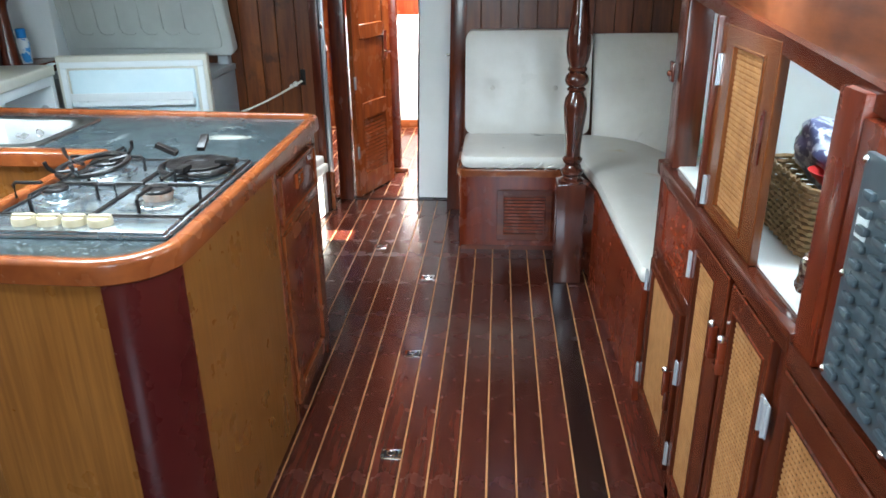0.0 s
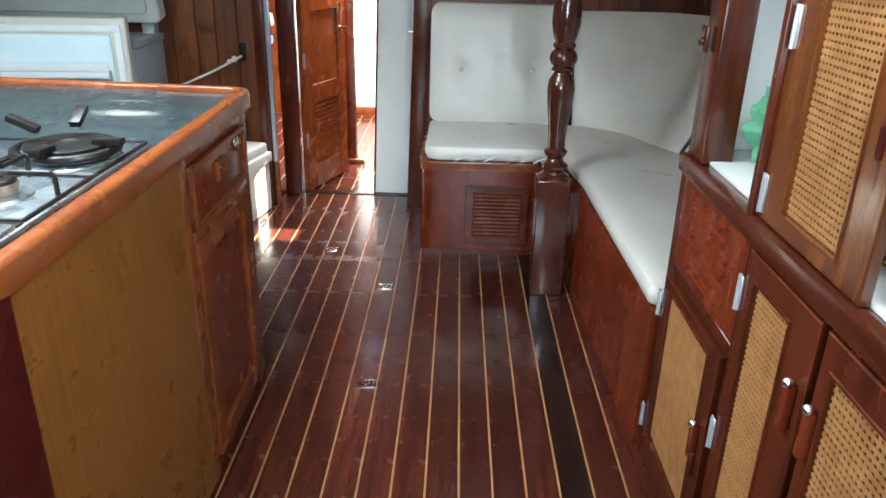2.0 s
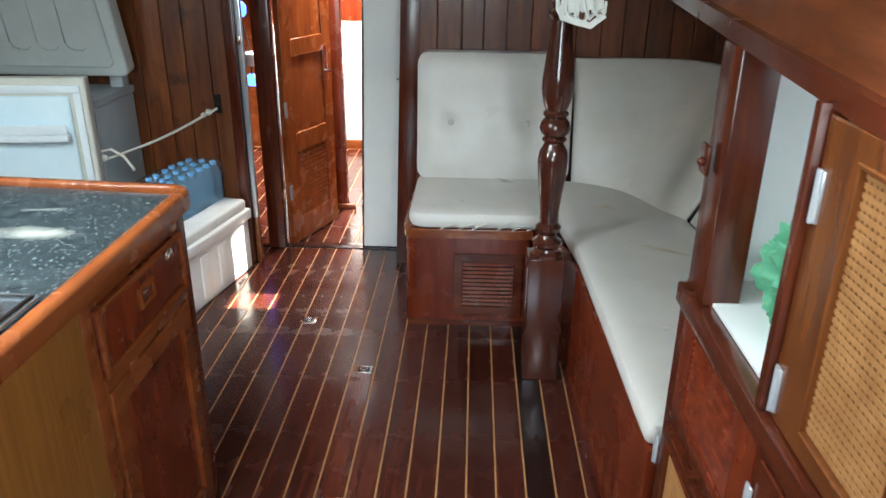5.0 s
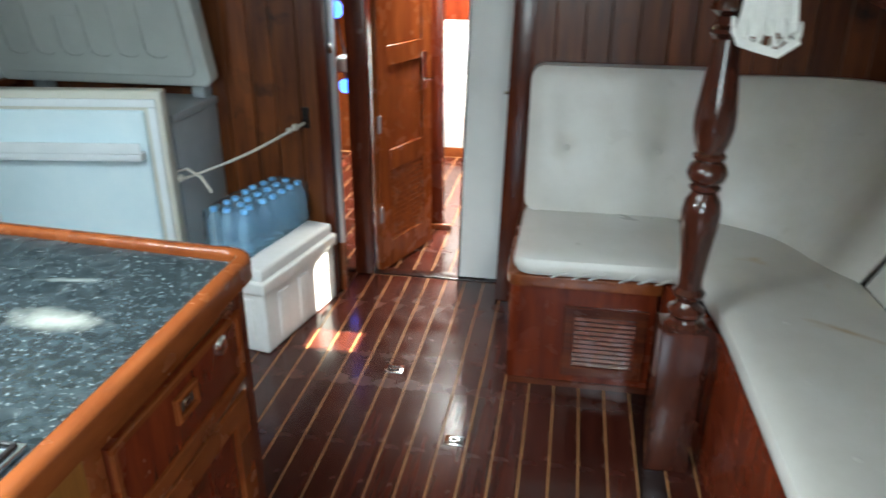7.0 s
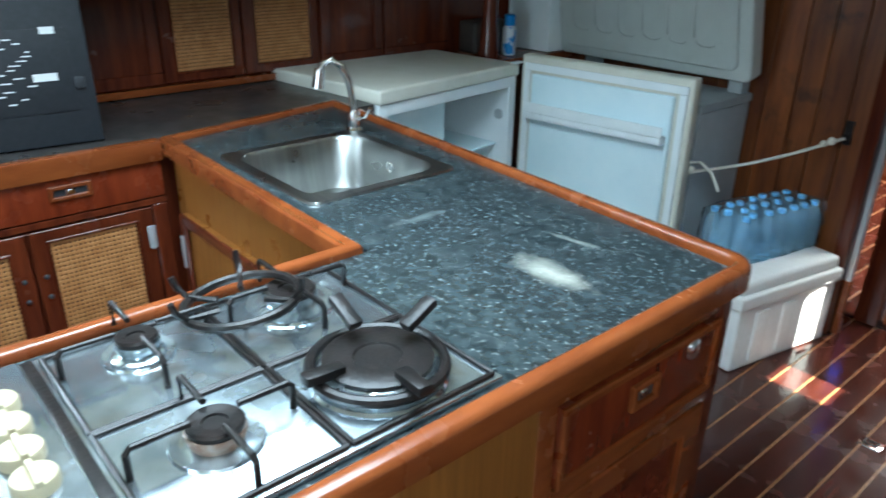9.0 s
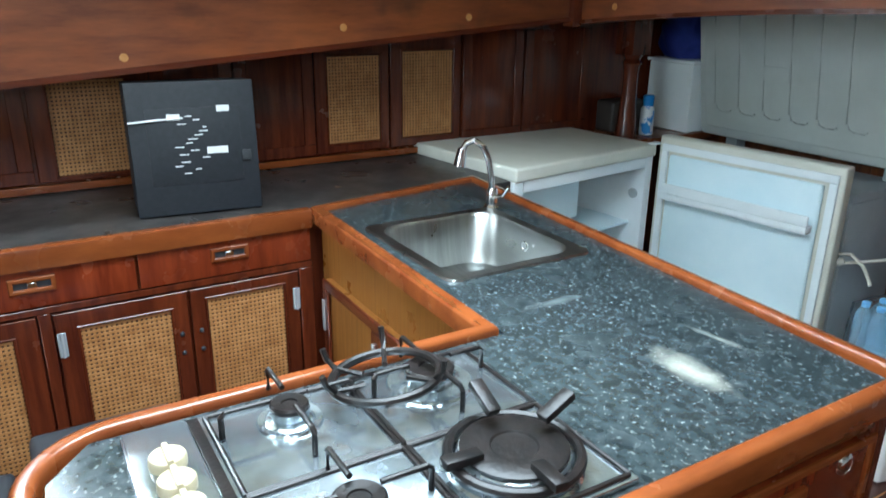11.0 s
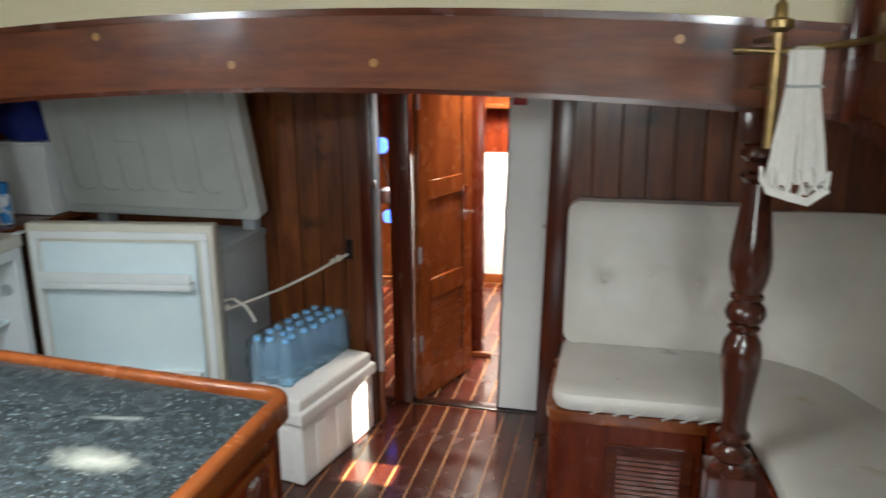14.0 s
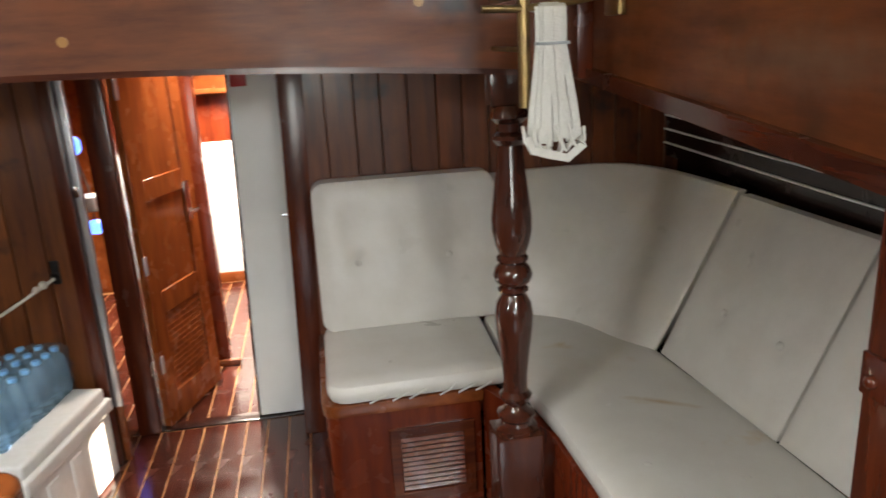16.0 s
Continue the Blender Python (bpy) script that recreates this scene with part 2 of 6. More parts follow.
def cyl(bm, a, b, r0, r1=None, seg=16, caps=True):
    a, b = Vector(a), Vector(b)
    r1 = r0 if r1 is None else r1
    d = b - a
    m = Matrix.Translation((a + b) / 2) @ d.to_track_quat("Z", "Y").to_matrix().to_4x4()
    bmesh.ops.create_cone(bm, cap_ends=caps, segments=seg, radius1=r0, radius2=r1, depth=d.length, matrix=m)
    return bm


def prism(bm, outline, z0, z1, bevel=0.0, seg=2):
    """An upright prism over an outline of (x, y)."""
    lower = [bm.verts.new((x, y, z0)) for x, y in outline]
    upper = [bm.verts.new((x, y, z1)) for x, y in outline]
    n = len(outline)
    faces = [bm.faces.new(lower[::-1]), bm.faces.new(upper)]
    for i in range(n):
        faces.append(bm.faces.new((lower[i], lower[(i + 1) % n], upper[(i + 1) % n], upper[i])))
    bmesh.ops.recalc_face_normals(bm, faces=faces)
    if bevel:
        edges = [e for e in faces[1].edges]
        bmesh.ops.bevel(bm, geom=edges, offset=bevel, segments=seg, profile=0.6, affect="EDGES")
    return bm


def rounded(corners, steps=6):
    """An outline from (x, y, radius) corners."""
    out = []
    n = len(corners)
    for i, (x, y, r) in enumerate(corners):
        p = Vector((x, y))
        if r <= 0:
            out.append((x, y))
            continue
        a = (Vector(corners[i - 1][:2]) - p).normalized()
        b = (Vector(corners[(i + 1) % n][:2]) - p).normalized()
        half = a.angle(b) / 2
        d = r / math.tan(half)
        centre = p + (a + b).normalized() * (r / math.sin(half))
        s, e = p + a * d - centre, p + b * d - centre
        turn = s.angle_signed(e)
        for k in range(steps + 1):
            f = turn * k / steps
            c, sn = math.cos(-f), math.sin(-f)
            q = Vector((s.x * c - s.y * sn, s.x * sn + s.y * c))
            out.append((centre.x + q.x, centre.y + q.y))
    return out


def lathe(bm, profile, centre, seg=24):
    """A turned shape about an upright axis, from (radius, z) pairs."""
    rings = []
    for r, z in profile:
        rings.append([bm.verts.new((centre[0] + r * math.cos(2 * math.pi * k / seg), centre[1] + r * math.sin(2 * math.pi * k / seg), z)) for k in range(seg)])
    for a, b in zip(rings, rings[1:]):
        for k in range(seg):
            bm.faces.new((a[k], a[(k + 1) % seg], b[(k + 1) % seg], b[k]))
    bm.faces.new(rings[0][::-1])
    bm.faces.new(rings[-1])
    return bm


def sweep(bm, points, r, seg=8, closed=False):
    """A round bar along a line of points."""
    pts = [Vector(p) for p in points]
    rings = []
    n = len(pts)
    for i, p in enumerate(pts):
        if closed:
            d = pts[(i + 1) % n] - pts[i - 1]
        else:
            d = pts[min(i + 1, n - 1)] - pts[max(i - 1, 0)]
        q = d.to_track_quat("Z", "Y")
        rings.append([bm.verts.new(p + q @ Vector((r * math.cos(2 * math.pi * k / seg), r * math.sin(2 * math.pi * k / seg), 0))) for k in range(seg)])
    pairs = list(zip(rings, rings[1:])) + ([(rings[-1], rings[0])] if closed else [])
    for a, b in pairs:
        off = min(range(seg), key=lambda o: (a[0].co - b[o].co).length)
        for k in range(seg):
            bm.faces.new((a[k], a[(k + 1) % seg], b[(k + 1 + off) % seg], b[(k + off) % seg]))
    if not closed:
        bm.faces.new(rings[0][::-1])
        bm.faces.new(rings[-1])
    bmesh.ops.recalc_face_normals(bm, faces=bm.faces[:])
    return bm


def mesh_of(name, bm, material, smooth=True):
    me = bpy.data.meshes.new(name)
    bm.to_mesh(me)
    bm.free()
    me.materials.append(material)
    if smooth and hasattr(me, "shade_smooth"):
        me.shade_smooth()
        me.set_sharp_from_angle(angle=radians(38))
    return me


def part(name, bm, material, parent=None, label="", smooth=True):
    ob = new(name, mesh_of(name, bm, material, smooth))
    if parent is not None:
        ob.parent = parent
    return tagged(ob, label)


def thing(name, label, category, group="", place=(0, 0, 0)):
    ob = new(name)
    ob.location = place
    ob.empty_display_size = 0.05
    return tagged(ob, label, category, group)


def solid(name, bm, material, label, category, group="", kind="", smooth=True):
    return tagged(part(name, bm, material, None, "", smooth), label, category, group, kind)


def B():
    return bmesh.new()


# ---- the large structure ----
def sheer(y):
    return 1.29 + (y - 1.4) * 0.08


def slab_yz(bm, x0, x1, stations):
    """A board along y between x0 and x1, from (y, lower z, upper z) stations."""
    rows = [[bm.verts.new(p) for p in ((x0, y, a), (x1, y, a), (x1, y, b), (x0, y, b))] for y, a, b in stations]
    for p, q in zip(rows, rows[1:]):
        for k in range(4):
            bm.faces.new((p[k], p[(k + 1) % 4], q[(k + 1) % 4], q[k]))
    bm.faces.new(rows[0][::-1])
    bm.faces.new(rows[-1])
    bmesh.ops.recalc_face_normals(bm, faces=bm.faces[:])
    return bm


def slab_xz(bm, y0, y1, stations):
    """A board along x between y0 and y1, from (x, lower z, upper z) stations."""
    rows = [[bm.verts.new(p) for p in ((x, y0, a), (x, y1, a), (x, y1, b), (x, y0, b))] for x, a, b in stations]
    for p, q in zip(rows, rows[1:]):
        for k in range(4):
            bm.faces.new((p[k], p[(k + 1) % 4], q[(k + 1) % 4], q[k]))
    bm.faces.new(rows[0][::-1])
    bm.faces.new(rows[-1])
    bmesh.ops.recalc_face_normals(bm, faces=bm.faces[:])
    return bm


def camber(x):
    return 1.535 - 0.075 * ((x + 0.4) / 1.5) ** 2


floor = solid("floor", box(B(), -3.0, 2.4, -1.6, 8.2, -0.12, -0.002), SEAM, "pale wooden seams between dark red planks", "floor", kind="structure", smooth=False)
bm = B()
box(bm, -3.0, -0.35, -1.72, -1.6, -0.1, 2.2)
box(bm, 0.75, 2.4, -1.72, -1.6, -0.1, 2.2)
box(bm, -0.35, 0.75, -1.72, -1.6, -0.1, 0.9)
box(bm, -0.35, 0.75, -1.72, -1.6, 2.0, 2.2)
wall_back = solid("wall_back", bm, DARK_BOARD, "dark boarded wall with the open companionway", "wall", kind="structure")
hull_port = solid("hull_port", box(B(), -3.1, -3.0, -1.6, 8.2, -0.1, 2.2), DARK_BOARD, "dark boarded hull side", "wall", kind="structure")
hull_starboard = solid("hull_starboard", box(B(), 2.3, 2.4, -1.6, 8.2, -0.1, 2.2), DARK_BOARD, "dark boarded hull side", "wall", kind="structure")
wall_fore = solid("wall_fore", box(B(), -3.0, 2.4, 8.2, 8.3, -0.1, 2.2), PANEL_RED, "varnished wall at the end of the passage", "wall", kind="structure")

# coachroof ceiling with the main hatch; foredeck slots, unseen, are cut for the sun
bm = B()
box(bm, -3.0, -1.12, -1.6, 3.68, 2.1, 2.16)
box(bm, -0.12, 2.4, -1.6, 3.68, 2.1, 2.16)
box(bm, -1.12, -0.12, -1.6, 1.65, 2.1, 2.16)
box(bm, -1.12, -0.12, 2.65, 3.68, 2.1, 2.16)
# opaque lid out of view, added to stop the sun reaching the worktop
SUN_COVER = mat("opaque_cover", (0.70, 0.72, 0.72), 0.4, second=(0.76, 0.78, 0.78), scale=(6, 6, 6))
hatch = solid("deck_hatch", box(B(), -1.16, -0.08, 1.61, 2.69, 2.163, 2.185), SUN_COVER, "unseen shut cover that keeps the sun off the worktop", "hatch", kind="structure")
ceiling = solid("ceiling", bm, CREAM_WALL, "cream painted coachroof ceiling with a deck hatch", "ceiling", kind="structure")
# slots placed so sun patches fall on the floor and the cool box
bm = B()
box(bm, -3.0, 2.4, 3.68, 4.075, 1.9, 1.95)
box(bm, -3.0, 2.4, 4.225, 4.36, 1.9, 1.95)
box(bm, -3.0, 2.4, 4.47, 5.0, 1.9, 1.95)
box(bm, -3.0, 2.4, 5.45, 6.0, 1.9, 1.95)
box(bm, -3.0, -0.28, 5.0, 5.45, 1.9, 1.95)
box(bm, 0.04, 2.4, 5.0, 5.45, 1.9, 1.95)
box(bm, -3.0, 2.4, 6.6, 8.2, 1.9, 1.95)
box(bm, -3.0, -0.28, 6.0, 6.6, 1.9, 1.95)
box(bm, 0.04, 2.4, 6.0, 6.6, 1.9, 1.95)
box(bm, -3.0, 0.58, 4.075, 4.225, 1.9, 1.95)
box(bm, 0.83, 2.4, 4.075, 4.225, 1.9, 1.95)
box(bm, -3.0, 0.42, 4.36, 4.47, 1.9, 1.95)
box(bm, 0.60, 2.4, 4.36, 4.47, 1.9, 1.95)
ceiling_fore = solid("ceiling_fore", bm, CREAM_WALL, "cream painted foredeck ceiling with unseen openings for the sun", "ceiling", kind="structure")

# cover out of view, added so no sun falls on the cabin door
solid("passage_hatch", box(B(), -0.30, 0.06, 4.98, 5.47, 1.953, 1.975), SUN_COVER, "unseen shut cover that blocks the sun over the passage", "hatch", kind="structure")

# coachroof sides above the beams, side decks below them
bm = B()
box(bm, -2.05, -1.97, -1.6, 3.66, 1.52, 2.1)
wall_port_coaming = solid("wall_port", bm, CREAM_WALL, "cream painted coachroof side", "wall", kind="structure")
bm = B()
box(bm, 1.07, 1.15, -1.6, 3.66, 1.56, 2.1)
wall_starboard = solid("wall_starboard", bm, CREAM_WALL, "cream painted coachroof side", "wall", kind="structure")
wall_coaming = solid("wall_coaming", box(B(), -2.0, 1.07, 3.665, 3.73, 1.60, 2.1), CREAM_WALL, "cream painted front of the coachroof", "wall", kind="structure")
deck_port = solid("ceiling_side_port", box(B(), -3.0, -1.98, -1.6, 3.68, 1.50, 1.56), DARK_BOARD, "dark underside of the side deck", "ceiling", kind="structure")
def shelf_lamp_slot(bm):
    """The side deck, left open for an unseen lamp added over the shelf."""
    box(bm, 1.08, 1.18, -1.6, 3.68, 1.50, 1.56)
    box(bm, 1.36, 2.3, -1.6, 3.68, 1.50, 1.56)
    box(bm, 1.18, 1.36, -1.6, 1.20, 1.50, 1.56)
    box(bm, 1.18, 1.36, 2.50, 3.68, 1.50, 1.56)
    return bm


deck_star = solid("ceiling_side_starboard", shelf_lamp_slot(B()), WHITE, "white underside of the side deck", "ceiling", kind="structure")

solid("deck_prism", box(B(), 1.17, 1.37, 1.19, 2.51, 1.563, 1.59), SUN_COVER, "unseen long cover over the slot of the shelf lamp", "window", kind="structure")

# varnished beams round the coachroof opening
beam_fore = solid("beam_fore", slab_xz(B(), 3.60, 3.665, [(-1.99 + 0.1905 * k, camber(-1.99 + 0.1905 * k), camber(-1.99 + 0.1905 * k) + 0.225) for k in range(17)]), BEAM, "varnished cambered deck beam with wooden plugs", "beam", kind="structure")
bm = B()
slab_xz(bm, 3.588, 3.600, [(-1.98 + 0.189 * k, camber(-1.98 + 0.189 * k), camber(-1.98 + 0.189 * k) + 0.014) for k in range(17)])
part("lower_moulding", bm, VARNISH_X, beam_fore)
bm = B()
slab_xz(bm, 3.588, 3.600, [(-1.98 + 0.189 * k, camber(-1.98 + 0.189 * k) + 0.205, camber(-1.98 + 0.189 * k) + 0.224) for k in range(17)])
part("upper_moulding", bm, VARNISH_X, beam_fore)
PLUG = mat("pale_wood_plug", (0.42, 0.20, 0.06), 0.35, second=(0.5, 0.26, 0.09), scale=(40, 40, 40))
plug_mesh = None
for x, z in ((-0.20, 0.081), (-0.628, 0.078), (-1.065, 0.175), (0.60, 0.165), (-1.72, 0.05)):
    if plug_mesh is None:
        plug_mesh = mesh_of("wood_plug", cyl(B(), (0, 0.004, 0), (0, -0.003, 0), 0.012, seg=12), PLUG)
    ob = new("wood_plug", plug_mesh)
    ob.location = (x, 3.60, camber(x) + z)
    ob.parent = beam_fore
Y_ST = [-1.6 + 0.4 * k for k in range(13)] + [3.598]
beam_port = solid("beam_port", slab_yz(B(), -1.99, -1.92, [(y, sheer(y) + 0.005, sheer(y) + 0.235) for y in Y_ST]), BEAM, "varnished carline beam along the coachroof", "beam", kind="structure")
bm = B()
slab_yz(bm, -1.92, -1.905, [(y, sheer(y) + 0.005, sheer(y) + 0.022) for y in Y_ST])
part("lower_moulding", bm, VARNISH_H, beam_port)
for y, z in ((1.95, 0.05), (2.62, 0.07), (3.1, 0.06)):
    ob = new("wood_plug", plug_mesh)
    ob.matrix_world = pose(-1.92, y, sheer(y) + z, 0, 0, 90)
    ob.parent = beam_port
corner_port = part("corner_block", box(B(), -1.955, -1.895, 3.555, 3.60, 1.45, 1.69, 0.004), VARNISH, beam_port)
beam_star = solid("beam_starboard", slab_yz(B(), 1.005, 1.075, [(y, sheer(y) + 0.0, sheer(y) + 0.30) for y in Y_ST]), BEAM, "varnished carline beam with watermarks", "beam", kind="structure")
bm = B()
slab_yz(bm, 0.985, 1.005, [(y, sheer(y) - 0.0, sheer(y) + 0.034) for y in Y_ST])
part("lower_moulding", bm, VARNISH_H, beam_star)
part("corner_block", box(B(), 0.965, 1.004, 3.52, 3.60, 1.47, 1.75, 0.004), VARNISH, beam_star)

# main bulkhead, port side: upright boards
wall_bulk_port = solid("wall_bulkhead_port", box(B(), -3.0, -0.605, 4.625, 4.68, -0.01, 1.9), DARK_BOARD, "varnished knotty bulkhead of upright boards", "wall", kind="structure")
wall_bulk_star = solid("wall_bulkhead_starboard", box(B(), 0.20, 2.3, 4.645, 4.70, -0.01, 1.9), DARK_BOARD, "dark varnished bulkhead of upright boards", "wall", kind="structure")
door_post = solid("door_frame_port", box(B(), -0.605, -0.555, 4.57, 4.70, 0.0, 1.9, 0.006), VARNISH, "varnished door post at the end of the bulkhead", "door frame", kind="structure")
ALU = mat("pale_metal", (0.55, 0.57, 0.60), 0.25, metal=0.6, second=(0.62, 0.64, 0.66), scale=(5, 5, 2))
part("edge_strip", box(B(), -0.553, -0.528, 4.60, 4.63, 0.24, 1.9, 0.004), ALU, door_post, "pale metal strip on the door edge")
part("lower_strip", box(B(), -0.553, -0.528, 4.602, 4.63, 0.0, 0.24, 0.003), TRIM, door_post)
part("latch", box(B(), -0.549, -0.534, 4.585, 4.60, 1.09, 1.13, 0.003), CHROME, door_post)
jamb = solid("door_frame_middle", box(B(), -0.540, -0.450, 4.79, 4.89, 0.0, 1.9, 0.006), VARNISH, "dark varnished door post of the passage", "door frame", kind="structure")
far_post = solid("door_frame_inner", box(B(), -0.335, -0.225, 5.46, 5.54, 0.0, 1.9, 0.006), PANEL_RED, "red varnished post inside the passage", "door frame", kind="structure")
part("foot_strip", box(B(), -0.30, -0.17, 5.425, 5.455, 0.0, 0.03, 0.005), TRIM, far_post)
def lean(bm, k=0.028):
    for v in bm.verts:
        v.co.x += v.co.z * k
    return bm


side_panel_w = solid("door_frame_starboard", lean(box(B(), 0.165, 0.258, 4.62, 4.92, 0.0, 1.9, 0.006)), VARNISH, "dark varnished door post beside the settee", "door frame", kind="structure")
sill = solid("threshold", box(B(), -0.60, 0.26, 4.80, 4.87, -0.01, 0.006, 0.003), DARK_PLANK, "dark wooden threshold of the passage", "threshold", kind="structure")
passage_star = solid("wall_passage_starboard", box(B(), 0.02, 0.10, 4.93, 8.2, 0.0, 1.9), PANEL_RED, "varnished passage wall", "wall", kind="structure")
bm = B()
box(bm, -1.6, -1.5, 4.7, 8.2, 0.0, 1.9)
passage_port = solid("wall_passage_port", bm, TRIM, "varnished cabin wall seen through the gap", "wall", kind="structure")
far_wall = solid("wall_passage_end", box(B(), -1.5, 0.02, 6.90, 6.96, 0.0, 1.9), TRIM, "orange varnished wall at the passage end", "wall", kind="structure")
part("white_panel", box(B(), -1.0, 0.019, 6.875, 6.899, 0.07, 0.98, 0.004), WHITE, far_wall, "white painted lower panel")
part("skirting", box(B(), -1.0, 0.019, 6.87, 6.899, 0.0, 0.07, 0.004), TRIM, far_wall)
part("ledge", box(B(), -1.0, 0.019, 6.80, 6.899, 1.30, 1.33, 0.006), TRIM, far_wall)
part("recess", box(B(), -1.0, 0.019, 6.885, 6.899, 0.98, 1.28, 0.004), PANEL_RED, far_wall)
part("socket", box(B(), -0.13, -0.07, 6.858, 6.874, 0.88, 0.95, 0.004), PLASTIC_W, far_wall)

# unseen portlights in the coachroof sides; the starboard one is added for its lamp
for nm, x, y, f in (("window_1", -1.97, 1.36, 1), ("window_2", 1.07, 1.10, -1)):
    w = solid(nm, ring_x(B(), x, x + 0.012 * f, y - 0.29, y + 0.29, 1.71, 1.99, y - 0.25, y + 0.25, 1.75, 1.95), CHROME, "unseen oblong chrome-framed portlight", "window", kind="structure")
    part("pane", box(B(), x, x + 0.004 * f, y - 0.25, y + 0.25, 1.75, 1.95), WHITE, w)


# ---- galley island ----
def inset(corners, d):
    """Moves the sides of a polygon of (x, y, radius) inwards by d; counter-clockwise."""
    n = len(corners)
    out = []
    for i, (x, y, r) in enumerate(corners):
        p = Vector((x, y))
        a = (p - Vector(corners[i - 1][:2])).normalized()
        b = (Vector(corners[(i + 1) % n][:2]) - p).normalized()
        na, nb = Vector((-a.y, a.x)), Vector((-b.y, b.x))
        k = (na + nb) / (1 + na.dot(nb))
        q = p + k * d
        out.append((q.x, q.y, max(r - d, 0.004) if r > 0 else 0))
    return out


def moulding(bm, corners, profile, close_top=False):
    """A band round an outline, from (inset, z) steps."""
    loops = []
    for d, z in profile:
        loops.append([bm.verts.new((x, y, z)) for x, y in rounded(inset(corners, d), 8)])
    n = len(loops[0])
    for a, b in zip(loops, loops[1:]):
        for k in range(n):
            bm.faces.new((a[k], a[(k + 1) % n], b[(k + 1) % n], b[k]))
    if close_top:
        bm.faces.new(loops[-1])
    bmesh.ops.recalc_face_normals(bm, faces=bm.faces[:])
    return bm


ISLAND = [(-0.735, 1.560, 0.15), (-0.172, 1.540, 0.15), (-0.178, 2.945, 0.06), (-1.80, 3.06, 0), (-1.69, 2.395, 0), (-0.735, 2.375, 0)]
WORKTOP = thing("worktop", "dark speckled stone-look worktop with orange wooden edging", "worktop")
SINK = (-1.43, -0.995, 2.475, 2.870)
bm = B()
# one slab with the sink's hole left open
V = {k: bm.verts.new((x, y, 0.934)) for k, x, y in (
    ("near_l", -0.698, 1.66), ("near_l2", -0.62, 1.598), ("near_r2", -0.29, 1.582), ("near_r", -0.212, 1.65), ("far_r", -0.212, 2.90), ("far_m", -0.70, 2.945), ("well", -0.70, 2.414),
    ("a", SINK[1], 2.424), ("c", SINK[1], 2.968), ("d", SINK[0], 2.430), ("e", SINK[0], 3.0), ("g", -1.76, 3.022), ("h", -1.66, 2.432),
    ("h1", SINK[0], SINK[2]), ("h2", SINK[1], SINK[2]), ("h3", SINK[1], SINK[3]), ("h4", SINK[0], SINK[3]))}
for ring in (("near_l", "near_l2", "near_r2", "near_r", "far_r", "far_m", "well"), ("a", "well", "far_m", "c", "h3", "h2"), ("d", "a", "h2", "h1"), ("h4", "h3", "c", "e"), ("h", "d", "h1", "h4", "e", "g")):
    bm.faces.new([V[k] for k in ring])
made = bmesh.ops.extrude_face_region(bm, geom=bm.faces[:])
bmesh.ops.translate(bm, verts=[v for v in made["geom"] if isinstance(v, bmesh.types.BMVert)], vec=(0, 0, -0.034))
bmesh.ops.recalc_face_normals(bm, faces=bm.faces[:])
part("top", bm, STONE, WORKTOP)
bm = B()
moulding(bm, ISLAND, [(0.0, 0.897), (-0.003, 0.900), (-0.003, 0.904), (-0.003, 0.938), (-0.002, 0.942), (0.003, 0.947), (0.007, 0.949), (0.023, 0.950), (0.027, 0.948), (0.030, 0.943), (0.030, 0.934), (0.030, 0.897), (0.0, 0.897)])
part("edging", bm, TRIM, WORKTOP, "rounded orange wooden edging")

isl = thing("kitchen_island", "galley island with teak veneer sides and maroon corner", "kitchen island")
part("side_panel", box(B(), -0.225, -0.192, 1.690, 2.352, 0.0, 0.896), VENEER, isl)
part("end_panel", box(B(), -0.62, -0.302, 1.562, 1.59, 0.0, 0.896), VENEER, isl)
bm = B()
arc = [(-0.302 + 0.112 * math.sin(math.pi / 2 * k / 8), 1.560 + 0.130 * (1 - math.cos(math.pi / 2 * k / 8))) for k in range(9)]
prism(bm, arc + [(-0.23, 1.690), (-0.302, 1.60)], 0.0, 0.896)
part("corner_panel", bm, MAROON, isl, "maroon painted rounded corner")
bm = B()
prism(bm, [(-0.62, 1.562), (-0.69, 1.60), (-0.715, 1.67), (-0.715, 2.41), (-0.69, 2.41), (-0.69, 1.68), (-0.67, 1.62), (-0.62, 1.59)], 0.0, 0.896)
part("inner_panel", bm, VENEER, isl)
part("far_panel", box(B(), -1.66, -0.205, 2.885, 2.905, 0.0, 0.896), VENEER, isl)
part("sink_panel", box(B(), -1.66, -0.715, 2.415, 2.435, 0.0, 0.896), VENEER, isl)
# drawer and door on the passage side
part("stile", box(B(), -0.222, -0.190, 2.352, 2.392, 0.0, 0.896, 0.003), TRIM, isl)
part("stile", box(B(), -0.222, -0.190, 2.842, 2.884, 0.0, 0.896, 0.003), VARNISH, isl)
part("rail", box(B(), -0.222, -0.191, 2.392, 2.842, 0.866, 0.896, 0.003), TRIM, isl)
part("rail", box(B(), -0.222, -0.186, 2.392, 2.842, 0.676, 0.704, 0.004), TRIM, isl)
part("plinth", box(B(), -0.222, -0.196, 2.392, 2.842, 0.0, 0.05, 0.003), VARNISH_H, isl)


